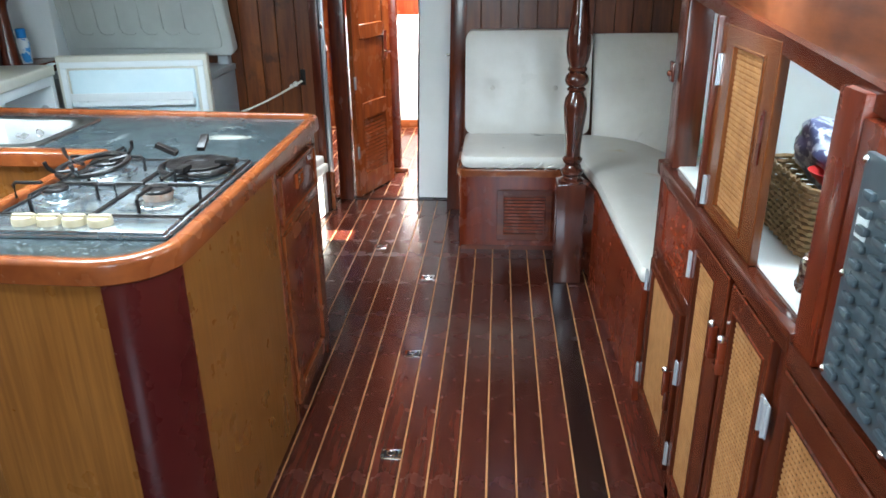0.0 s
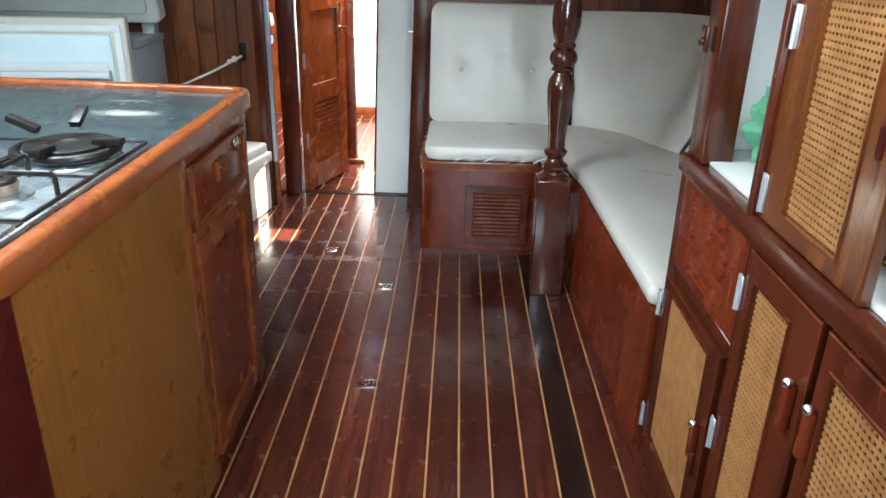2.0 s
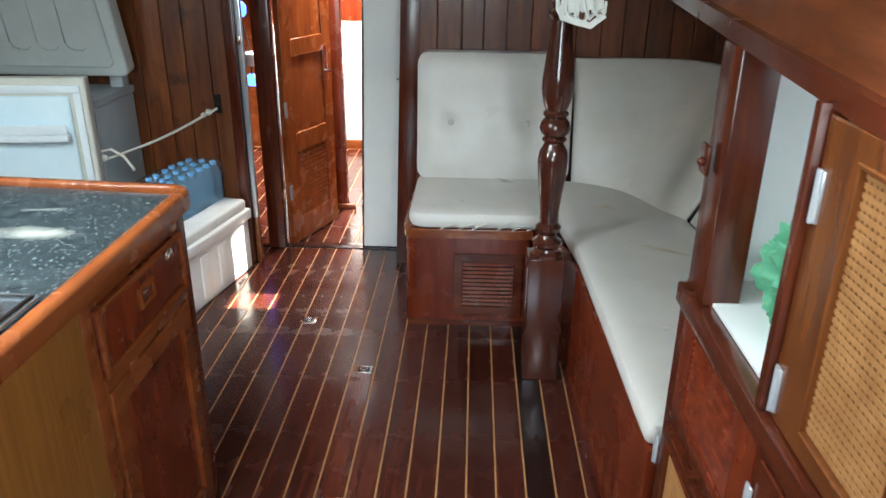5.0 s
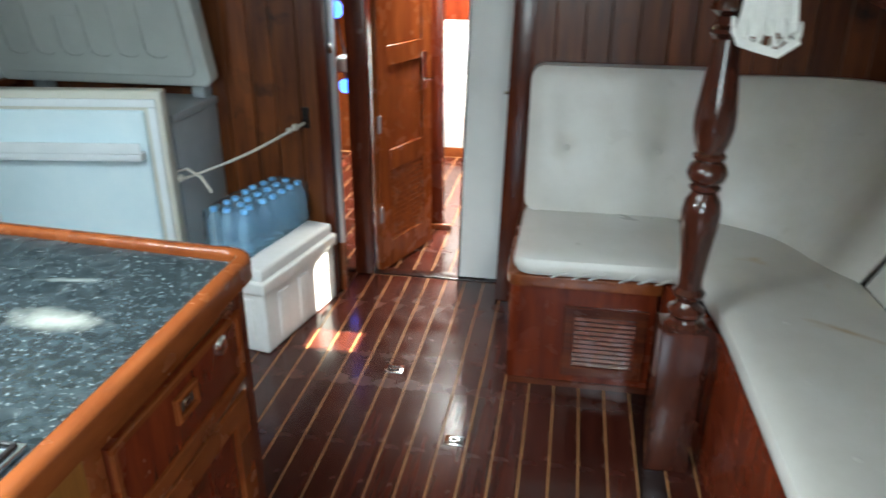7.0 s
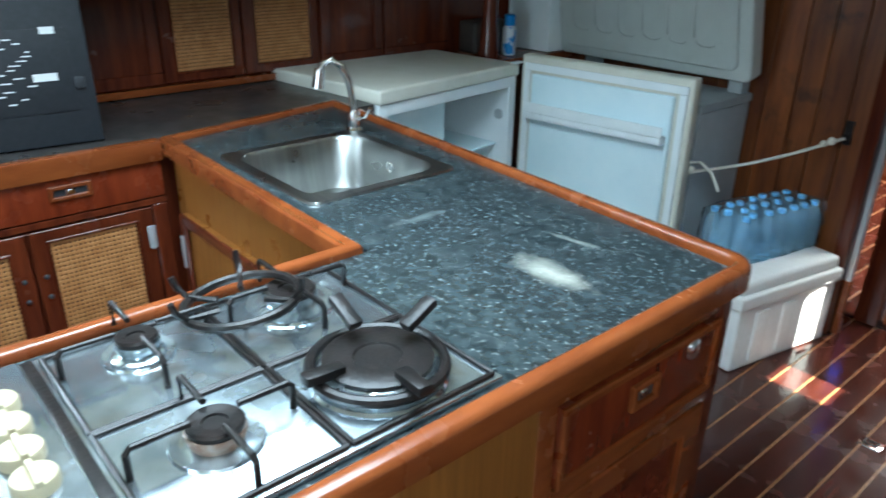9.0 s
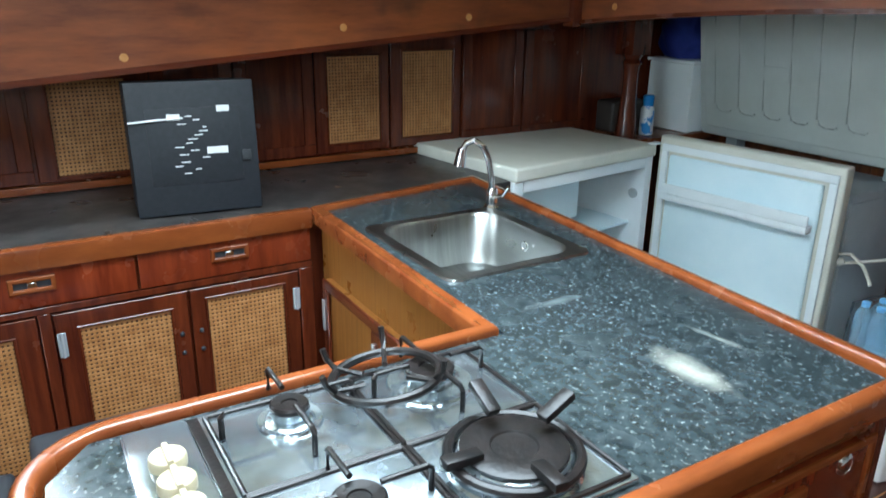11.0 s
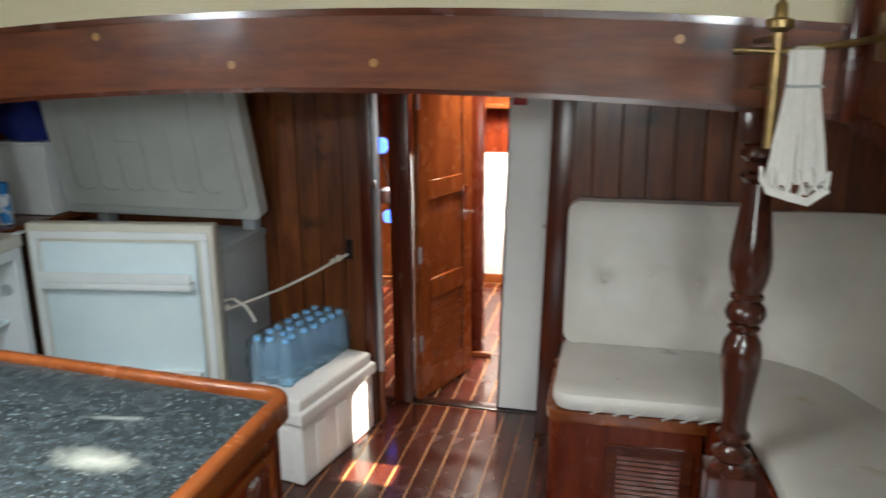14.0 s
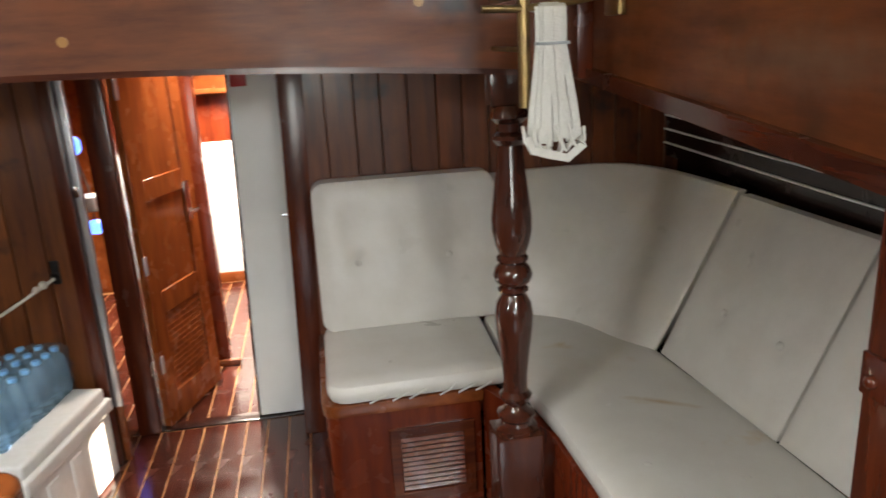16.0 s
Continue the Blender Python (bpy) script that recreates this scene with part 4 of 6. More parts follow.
REDP = mat("red_plastic", (0.45, 0.02, 0.02), 0.4)
for nm, place, size, m, lab, seed in (("snack_packet", (1.235, 1.90, 1.06), (0.12, 0.13, 0.07), PACK, "shiny printed packet lying in the basket", 3.0), ("bag", (1.38, 1.62, 1.01), (0.12, 0.13, 0.13), NAVY, "bluish plastic bag standing on the shelf", 8.0)):
    bm = B()
    bmesh.ops.create_icosphere(bm, subdivisions=4, radius=1.0)
    for v in bm.verts:
        v.co *= 1.0 + 0.22 * noise.noise(v.co * 2.2 + Vector((seed, 0, 0))) + 0.07 * noise.noise(v.co * 6)
    bmesh.ops.transform(bm, verts=bm.verts[:], matrix=Matrix.Translation(place) @ pose(0, 0, 0, 25, 20, 40) @ Matrix.Diagonal((*size, 1)))
    low = min(v.co.z for v in bm.verts)
    if nm == "bag":
        for v in bm.verts:
            v.co.z = max(v.co.z, 0.9022)
    solid(nm, bm, m, lab, "bag" if nm == "bag" else "packet")
solid("bowl", lathe(B(), [(0.03, 1.046), (0.055, 1.07), (0.058, 1.075), (0.05, 1.073), (0.028, 1.052)], (1.16, 1.785), 18), REDP, "small red plastic bowl in the basket", "bowl")
BLUE_CAP = mat("blue_plastic", (0.02, 0.22, 0.60), 0.35)
LABEL_W = mat("bottle_label", (0.70, 0.76, 0.82), 0.35, second=(0.04, 0.25, 0.62), scale=(22, 22, 16), lo=0.54, hi=0.57)
spray = thing("bottle", "white and blue plastic bottle with a blue cap", "bottle")
sx, sy = 1.12, 1.645
part("body", lathe(B(), [(0.030, 0.9022), (0.034, 0.907), (0.034, 1.03), (0.030, 1.05), (0.022, 1.06)], (sx, sy), 22), LABEL_W, spray)
part("cap", lathe(B(), [(0.027, 1.058), (0.028, 1.062), (0.026, 1.102), (0.022, 1.108)], (sx, sy), 22), BLUE_CAP, spray)
FOIL = mat("foil", (0.62, 0.60, 0.58), 0.18, metal=1.0, second=(0.20, 0.10, 0.07), scale=(16, 16, 16), lo=0.45, hi=0.6)
bm = B()
bmesh.ops.create_icosphere(bm, subdivisions=4, radius=1.0)
for v in bm.verts:
    v.co *= 1.0 + 0.35 * noise.noise(v.co * 2.5) + 0.15 * noise.noise(v.co * 7)
    v.co.z = max(v.co.z, -0.75)
bmesh.ops.transform(bm, verts=bm.verts[:], matrix=Matrix.Translation((1.05, 1.54, 0.942)) @ Matrix.Diagonal((0.032, 0.045, 0.052, 1)))
solid("foil_packet", bm, FOIL, "crumpled silver foil packet on the white shelf", "packet", smooth=False)


# ---- port counter, lockers and loudspeaker ----
DARK_TOP = mat("dark_counter", (0.022, 0.020, 0.020), 0.35, second=(0.05, 0.045, 0.042), scale=(24, 24, 24), detail=9, rough_var=0.1)
pc = thing("port_cabinet", "mahogany galley counter unit with drawers and cane doors", "cabinet")
part("counter", box(B(), -2.30, -1.705, -0.8, 3.155, 0.905, 0.932), DARK_TOP, pc, "dark speckled counter")
part("edging", box(B(), -1.705, -1.665, -0.8, 2.390, 0.885, 0.945, 0.008), TRIM, pc)
part("carcass", box(B(), -2.30, -1.705, -0.8, 3.155, 0.0, 0.904), VARNISH, pc)
bm = B()
for y0, y1, z0, z1 in ((-0.8, 2.39, 0.755, 0.775), (2.345, 2.39, 0.0, 0.755), (1.625, 1.655, 0.0, 0.755), (-0.8, 2.39, 0.0, 0.08), (0.9, 0.95, 0.08, 0.755)):
    box(bm, -1.705, -1.684, y0, y1, z0, z1, 0.002, 1)
part("face_frame", bm, VARNISH, pc)
for y0, y1 in ((1.885, 2.385), (1.375, 1.878), (0.87, 1.37)):
    dr = part("drawer", box(B(), -1.705, -1.682, y0, y1, 0.779, 0.882, 0.004), PANEL_RED, pc)
    recessed_pull(dr, -1.682, (y0 + y1) / 2, 0.845, 0.11, 0.042)
pd = cane_door(pc, "cane_door", -1.700, 2.012, 2.340, 0.09, 0.750, 2.060, 2.290, 0.30, 0.712, 1, VARNISH, 0.0125)
pd2 = cane_door(pc, "cane_door", -1.700, 1.660, 2.005, 0.09, 0.750, 1.720, 1.955, 0.30, 0.698, 1, VARNISH, 0.0125)
pd3 = cane_door(pc, "cane_door", -1.700, 1.20, 1.620, 0.09, 0.750, 1.26, 1.56, 0.30, 0.698, 1, VARNISH, 0.0125)
for d, y in ((pd, 2.035), (pd2, 1.980)):
    for z in (0.56, 0.62):
        bm = B()
        bmesh.ops.create_uvsphere(bm, u_segments=10, v_segments=6, radius=0.007, matrix=Matrix.Translation((-1.680, y, z)))
        part("knob", bm, BLACK, d)
for y in (1.672, 2.330):
    hinge(pd, -1.682, y, 0.66, 1)

uc = thing("wall_cabinet", "dark mahogany wall lockers with cane panels", "wall cabinet")
part("carcass", box(B(), -2.50, -2.30, -0.8, 4.60, 0.935, 1.50), VARNISH, uc)
part("rail", box(B(), -2.30, -2.272, -0.8, 3.4, 0.935, 0.962, 0.006), TRIM, uc)
for y0, y1, a, b, z0, z1 in ((2.655, 2.965, 2.706, 2.925, 1.005, 1.335), (2.972, 3.300, 3.026, 3.262, 1.005, 1.345), (1.70, 2.06, 1.760, 1.990, 0.985, 1.29)):
    cane_door(uc, "cane_door", -2.30, y0, y1, 0.968, 1.42, a, b, z0, z1, 1, VARNISH, 0.0125)
for y0, y1 in ((2.07, 2.345), (2.352, 2.648), (3.31, 3.62), (3.63, 4.0), (1.35, 1.69), (0.9, 1.34)):
    d = part("door", box(B(), -2.30, -2.284, y0, y1, 0.968, 1.42, 0.004), VARNISH, uc)
    bm = B()
    for p0, p1, q0, q1 in ((y0, y1, 0.968, 1.01), (y0, y0 + 0.045, 1.01, 1.42), (y1 - 0.045, y1, 1.01, 1.42)):
        box(bm, -2.284, -2.276, p0, p1, q0, q1, 0.002, 1)
    part("door_frame", bm, VARNISH, d)

SPK = mat("speaker_black", (0.006, 0.008, 0.011), 0.6, second=(0.010, 0.012, 0.017), scale=(60, 60, 60), bump=0.06, bump_scale=300)
PRINT = mat("white_print", (0.62, 0.64, 0.66), 0.5)
spk = thing("loudspeaker", "black box loudspeaker with a control plate", "loudspeaker")
PS = Matrix.Translation((-1.845, 2.105, 0.9335)) @ pose(0, 0, 0, 0, -5, -6)


def put(bm):
    bmesh.ops.transform(bm, verts=bm.verts[:], matrix=PS)
    return bm


part("cabinet", put(box(B(), -0.24, 0.03, -0.178, 0.178, 0.0, 0.385, 0.006)), SPK, spk)
part("control_plate", put(box(B(), 0.0302, 0.033, -0.13, 0.13, 0.09, 0.31, 0.001)), SPK, spk)
rnd = random.Random(3)
for k in range(16):
    y, z = rnd.uniform(-0.05, 0.04), 0.12 + 0.011 * k
    part("print_bar", put(box(B(), 0.0332, 0.0338, y - rnd.uniform(0.004, 0.016), y + rnd.uniform(0.004, 0.016), z, z + 0.0032)), PRINT, spk)
for y, z in ((-0.055, 0.285), (0.085, 0.305)):
    part("label", put(box(B(), 0.0332, 0.0345, y - 0.018, y + 0.018, z - 0.009, z + 0.009)), PRINT, spk)
part("label", put(box(B(), 0.0332, 0.0345, 0.03, 0.09, 0.175, 0.195)), PRINT, spk)
part("cable", sweep(B(), [PS @ Vector(p) for p in ((0.04, -0.178, 0.275), (0.045, -0.10, 0.28), (0.040, -0.03, 0.282))], 0.003, 6), PRINT, spk)
part("socket", put(box(B(), 0.033, 0.039, 0.13, 0.155, 0.15, 0.18, 0.002)), BLACK, spk)

for px, py, w, d, h in ((-1.20, 1.72, 0.30, 0.30, 0.60), (-1.12, 1.34, 0.34, 0.36, 0.56)):
    st = thing("stool", "black padded box stool in the galley", "stool", "galley stools")
    part("body", box(B(), px - w / 2, px + w / 2, py - d / 2, py + d / 2, 0.0, h - 0.07, 0.008), BLACK, st)
    part("pad", box(B(), px - w / 2 - 0.008, px + w / 2 + 0.008, py - d / 2 - 0.008, py + d / 2 + 0.008, h - 0.07, h, 0.02, 3), BLACK, st)

# rack of bottles and the plaque on the coachroof side
rack = thing("bottle_rack", "dark red wooden spice rack full of small bottles", "rack")
yA, yB = 1.83, 2.54
zR = sheer(2.2) + 0.245
part("shelf", box(B(), -1.968, -1.875, yA, yB, zR, zR + 0.018, 0.004), MAROON, rack)
part("back", box(B(), -1.9685, -1.960, yA, yB, zR + 0.018, zR + 0.10, 0.002), MAROON, rack)
part("front_rail", box(B(), -1.888, -1.876, yA, yB, zR + 0.075, zR + 0.09, 0.004), MAROON, rack)
for y in (yA + 0.012, yA + 0.17, yA + 0.355, yA + 0.53, yB - 0.012):
    part("spindle", cyl(B(), (-1.882, y, zR + 0.016), (-1.882, y, zR + 0.078), 0.007, seg=10), MAROON, rack)
rnd = random.Random(11)
tones = [(0.55, 0.50, 0.42), (0.60, 0.16, 0.05), (0.06, 0.30, 0.10), (0.55, 0.58, 0.55), (0.10, 0.06, 0.04), (0.50, 0.45, 0.10), (0.60, 0.22, 0.10), (0.5, 0.5, 0.5)]
jar_mats = [mat("jar_tone", c, 0.3, second=tuple(min(1, v * 1.25) for v in c), scale=(30, 30, 30)) for c in tones]
y = yA + 0.045
k = 0
while y < yB - 0.03:
    r = rnd.uniform(0.017, 0.026)
    h = rnd.uniform(0.08, 0.15)
    jar = thing("spice_bottle", "small coloured spice bottle in the rack", "bottle", "spice bottles")
    part("body", lathe(B(), [(r * 0.95, zR + 0.0185), (r, zR + 0.024), (r, zR + h * 0.75), (r * 0.6, zR + h * 0.88)], (-1.920, y + r), 14), jar_mats[k % 8], jar)
    part("cap", lathe(B(), [(r * 0.65, zR + h * 0.86), (r * 0.65, zR + h), (r * 0.6, zR + h + 0.003)], (-1.920, y + r), 14), jar_mats[(k * 3 + 3) % 8], jar)
    y += 2 * r + rnd.uniform(0.004, 0.016)
    k += 1
PEWTER = mat("pewter", (0.42, 0.40, 0.38), 0.35, metal=0.9, second=(0.25, 0.23, 0.22), scale=(14, 14, 14), bump=0.3, bump_scale=30)
plq = thing("plaque", "pewter oval plaque with scrolls on the cream wall", "plaque")
zP = sheer(2.8) + 0.34
bm = B()
lathe(bm, [(0.0005, 0.0), (0.075, 0.0), (0.085, 0.006), (0.078, 0.012), (0.05, 0.010), (0.0006, 0.014)], (0, 0), 26)
bmesh.ops.transform(bm, verts=bm.verts[:], matrix=Matrix.Translation((-1.9685, 2.80, zP)) @ pose(0, 0, 0, 0, 90, 0) @ Matrix.Diagonal((0.62, 1.15, 1, 1)))
part("disc", bm, PEWTER, plq)
for s in (-1, 1):
    bm = B()
    sweep(bm, [(-1.958, 2.80 + s * (0.10 + 0.03 * math.cos(a)), zP - 0.02 + 0.035 * math.sin(a)) for a in [math.pi * 1.5 * q / 10 for q in range(11)]], 0.008, 8)
    part("scroll", bm, PEWTER, plq)

# ---- refrigerator with its door open, chest freezer with its lid up ----
fr = thing("refrigerator", "white bar fridge with its door wide open", "refrigerator")
PF = Matrix.Translation((-1.70, 3.17, 0.0)) @ pose(0, 0, 0, 0, 0, 7.5)


def putf(bm):
    bmesh.ops.transform(bm, verts=bm.verts[:], matrix=PF)
    return bm


W, D = 0.81, 0.62
part("top", putf(box(B(), -D - 0.005, 0.012, -0.004, W + 0.004, 0.925, 0.978, 0.012, 3)), FRIDGE_TOP, fr, "yellowed enamel top")
for name, x0, x1, y0, y1, z0, z1 in (("side_wall", -D, 0.0, 0.0, 0.045, 0.05, 0.924), ("side_wall", -D, 0.0, W - 0.045, W, 0.05, 0.924), ("back_wall", -D, -D + 0.05, 0.0455, W - 0.0455, 0.05, 0.924), ("floor_wall", -D + 0.0505, 0.0, 0.0455, W - 0.0455, 0.05, 0.12), ("top_wall", -D + 0.0505, 0.0, 0.0455, W - 0.0455, 0.880, 0.924)):
    part(name, putf(box(B(), x0, x1, y0, y1, z0, z1, 0.004)), PLASTIC_W, fr)
ICE = mat("liner_plastic", (0.68, 0.84, 0.90), 0.35, second=(0.74, 0.88, 0.93), scale=(6, 6, 6), rough_var=0.05)
part("freezer_flap", putf(box(B(), -0.10, -0.085, 0.06, 0.45, 0.70, 0.87, 0.005)), ICE, fr)
part("shelf", putf(box(B(), -D + 0.05, -0.06, 0.046, W - 0.046, 0.62, 0.632, 0.003)), ICE, fr)
part("shelf", putf(box(B(), -D + 0.05, -0.06, 0.046, W - 0.046, 0.40, 0.412, 0.003)), ICE, fr)
bm = B()
cyl(bm, (-0.05, W - 0.046, 0.76), (-0.05, W - 0.052, 0.76), 0.022, seg=18)
part("dial", putf(bm), GREY, fr)
part("foot", putf(box(B(), -D + 0.02, -0.02, 0.02, W - 0.02, 0.0, 0.05)), BLACK, fr)
part("hinge", putf(box(B(), -0.005, 0.025, W - 0.04, W + 0.012, 0.978, 0.986, 0.002)), PLASTIC_W, fr)
PD = Matrix.Translation((-1.795, 3.992, 0.0)) @ pose(0, 0, 0, 0, 0, 8.0)


def putd(bm):
    bmesh.ops.transform(bm, verts=bm.verts[:], matrix=PD)
    return bm


fd = part("door", putd(box(B(), 0.0, 0.765, 0.0, 0.06, 0.10, 1.015, 0.012, 3)), FRIDGE_TOP, fr, "white enamel fridge door")
bm = B()
for a0, a1, z0, z1 in ((0.02, 0.745, 0.955, 0.985), (0.02, 0.745, 0.12, 0.15), (0.02, 0.05, 0.15, 0.955), (0.715, 0.745, 0.15, 0.955)):
    box(bm, a0, a1, -0.012, 0.002, z0, z1, 0.005)
part("gasket", putd(bm), PLASTIC_W, fd)
bm = B()
box(bm, 0.065, 0.70, -0.022, 0.001, 0.16, 0.945, 0.012, 3)
part("inner_liner", putd(bm), ICE, fd)
bm = B()
box(bm, 0.075, 0.69, -0.070, -0.020, 0.765, 0.795, 0.008)
box(bm, 0.075, 0.69, -0.072, -0.062, 0.795, 0.835, 0.004)
part("door_shelf", putd(bm), PLASTIC_W, fd)
part("door_shelf", putd(box(B(), 0.075, 0.69, -0.075, -0.020, 0.36, 0.42, 0.008)), PLASTIC_W, fd)

fz = thing("chest_freezer", "grey chest freezer with its lid standing open", "freezer")
part("body", box(B(), -1.98, -1.065, 4.21, 4.585, 0.03, 0.865, 0.010), GREY, fz)
part("rim", box(B(), -1.985, -1.060, 4.205, 4.59, 0.865, 0.90, 0.008), GREY, fz)
part("foot", box(B(), -1.95, -1.09, 4.23, 4.56, 0.0, 0.03), BLACK, fz)
PL = Matrix.Translation((-0.02, 4.47, 0.955)) @ pose(0, 0, 0, 11, 0, 0)


def putl(bm):
    bmesh.ops.transform(bm, verts=bm.verts[:], matrix=PL)
    return bm


LID = mat("lid_plastic", (0.50, 0.54, 0.52), 0.42, second=(0.56, 0.60, 0.58), scale=(5, 5, 5), rough_var=0.06)
bm = B()
prism(bm, rounded([(-1.97, 0.0, 0.03), (-1.00, 0.0, 0.03), (-1.03, 0.66, 0.03), (-1.97, 0.66, 0.03)], 5), 0, 0.075, 0.012, 3)
bmesh.ops.transform(bm, verts=bm.verts[:], matrix=Matrix(((1, 0, 0, 0), (0, 0, -1, 0.075), (0, 1, 0, 0), (0, 0, 0, 1))))
lid = part("lid", putl(bm), LID, fz, "pale plastic freezer lid")
bm = B()
prism(bm, rounded([(-1.93, 0.045, 0.03), (-1.055, 0.045, 0.03), (-1.085, 0.62, 0.03), (-1.93, 0.62, 0.03)], 5), 0, 0.014, 0.008, 3)
bmesh.ops.transform(bm, verts=bm.verts[:], matrix=Matrix(((1, 0, 0, 0), (0, 0, -1, 0.0), (0, 1, 0, 0), (0, 0, 0, 1))))
part("inner_panel", putl(bm), LID, lid)
for k in range(6):
    x = -1.87 + 0.125 * k
    bead = [(x, 0.60), (x, 0.16), (x + 0.01, 0.135), (x + 0.035, 0.125), (x + 0.075, 0.125), (x + 0.085, 0.135)]
    part("rib", putl(sweep(B(), [(a, -0.0145, b) for a, b in bead], 0.0045, 6)), LID, lid)
part("badge", putl(box(B(), -1.62, -1.50, -0.018, -0.014, 0.29, 0.35, 0.0015, 1)), LID, lid)
for x in (-1.85, -1.11):
    part("hinge", box(B(), x - 0.03, x + 0.03, 4.52, 4.585, 0.90, 0.99, 0.004), GREY, fz)

# things in the corner beyond the fridge
box_w = thing("storage_box", "white plastic box beside the freezer lid", "box")
part("body", box(B(), -2.27, -2.00, 4.38, 4.60, 0.955, 1.27, 0.012), PLASTIC_W, box_w)
part("rim", box(B(), -2.28, -1.99, 4.37, 4.61, 1.27, 1.285, 0.005), PLASTIC_W, box_w)
solid("shelf", box(B(), -2.30, -1.985, 4.03, 4.62, 0.925, 0.954, 0.004), TRIM, "varnished wooden corner shelf", "shelf")
TARP = mat("blue_cloth", (0.010, 0.022, 0.17), 0.7, second=(0.018, 0.035, 0.24), scale=(10, 10, 10), bump=0.4, bump_scale=20)
bm = B()
bmesh.ops.create_icosphere(bm, subdivisions=4, radius=1.0)
for v in bm.verts:
    v.co *= 1.0 + 0.25 * noise.noise(v.co * 2.0)
    v.co.z = max(v.co.z, -0.72)
bmesh.ops.transform(bm, verts=bm.verts[:], matrix=Matrix.Translation((-2.13, 4.48, 1.385)) @ Matrix.Diagonal((0.15, 0.10, 0.135, 1)))
solid("blue_cloth", bm, TARP, "folded dark blue cloth on the white box", "cloth")
lp = thing("corner_post", "turned dark varnished wooden post by the fridge", "post")
part("shaft", lathe(B(), [(0.055, 0.0), (0.055, 0.9), (0.046, 1.0), (0.036, 1.12), (0.032, 1.24), (0.036, 1.27), (0.046, 1.285), (0.034, 1.30), (0.048, 1.32)], (-2.07, 4.06), 20), VARNISH, lp)
part("cap", box(B(), -2.125, -2.015, 4.005, 4.115, 1.32, 1.90, 0.006), VARNISH, lp)
can = thing("spray_can", "blue and white can behind the fridge", "can")
part("body", lathe(B(), [(0.03, 0.9545), (0.032, 0.96), (0.032, 1.07), (0.024, 1.085)], (-2.08, 4.20), 18), LABEL_W, can)
part("cap", lathe(B(), [(0.024, 1.084), (0.026, 1.13), (0.02, 1.135)], (-2.08, 4.20), 18), BLUE_CAP, can)
DARKBAG = mat("dark_bag", (0.02, 0.016, 0.014), 0.6, second=(0.04, 0.03, 0.025), scale=(12, 12, 12))
solid("crate", box(B(), -2.28, -2.16, 4.06, 4.28, 0.9545, 1.10, 0.02, 3), DARKBAG, "dark box on the corner shelf", "box")

# ---- rope from the fridge door to the bulkhead ----
ROPE = mat("white_rope", (0.62, 0.60, 0.52), 0.8, second=(0.70, 0.68, 0.60), scale=(120, 120, 120), bump=0.5, bump_scale=220)
rope = thing("rope", "pale cotton rope tied from the fridge door to a hook", "rope")
pa, pb = Vector((-1.065, 4.165, 0.645)), Vector((-0.675, 4.585, 0.795))
bm = B()
sweep(bm, [pa.lerp(pb, k / 12) - Vector((0, 0, 0.020 * math.sin(math.pi * k / 12))) for k in range(13)], 0.0065, 8)
part("line", bm, ROPE, rope)
bm = B()
bmesh.ops.create_uvsphere(bm, u_segments=12, v_segments=8, radius=0.017, matrix=Matrix.Translation(pa))
bmesh.ops.create_uvsphere(bm, u_segments=12, v_segments=8, radius=0.015, matrix=Matrix.Translation(pa + Vector((0.02, 0.012, 0.012))))
part("knot", bm, ROPE, rope)
bm = B()
bmesh.ops.create_uvsphere(bm, u_segments=12, v_segments=8, radius=0.016, matrix=Matrix.Translation(pb - Vector((0.03, 0.03, 0.012))))
bmesh.ops.create_uvsphere(bm, u_segments=12, v_segments=8, radius=0.013, matrix=Matrix.Translation(pb - Vector((0.05, 0.05, 0.022))))
part("knot", bm, ROPE, rope)
bm = B()
sweep(bm, [pa + Vector(p) for p in ((0, 0, 0), (0.015, 0.0, 0.045), (0.06, 0.0, 0.055), (0.11, 0.0, 0.025), (0.14, 0.0, -0.02), (0.15, -0.005, -0.035))], 0.0065, 8)
part("tail", bm, ROPE, rope)
bm = B()
sweep(bm, [pa + Vector(p) for p in ((-0.005, 0, 0), (-0.03, -0.01, 0.012), (-0.05, 0.0, -0.005), (-0.03, 0.0, -0.03), (0.0, 0.0, -0.01))], 0.006, 8)
part("loop", bm, ROPE, rope)
hk = thing("hook", "dark steel hook screwed to the bulkhead", "hook")
part("plate", box(B(), -0.685, -0.655, 4.594, 4.602, 0.77, 0.86, 0.002), IRON, hk)
part("eye", sweep(B(), [(-0.67 + 0.014 * math.cos(a), 4.588, 0.80 + 0.014 * math.sin(a)) for a in [2 * math.pi * q / 14 for q in range(14)]], 0.004, 6, True), IRON, hk)

# ---- cool box and water bottles ----
FOAM = mat("white_foam", (0.78, 0.77, 0.74), 0.6, second=(0.83, 0.82, 0.80), scale=(40, 40, 40), bump=0.15, bump_scale=160, rough_var=0.08)
PI = Matrix.Translation((-0.660, 3.985, 0.0)) @ pose(0, 0, 0, 0, 0, -11.5)


def puti(bm):
    bmesh.ops.transform(bm, verts=bm.verts[:], matrix=PI)
    return bm


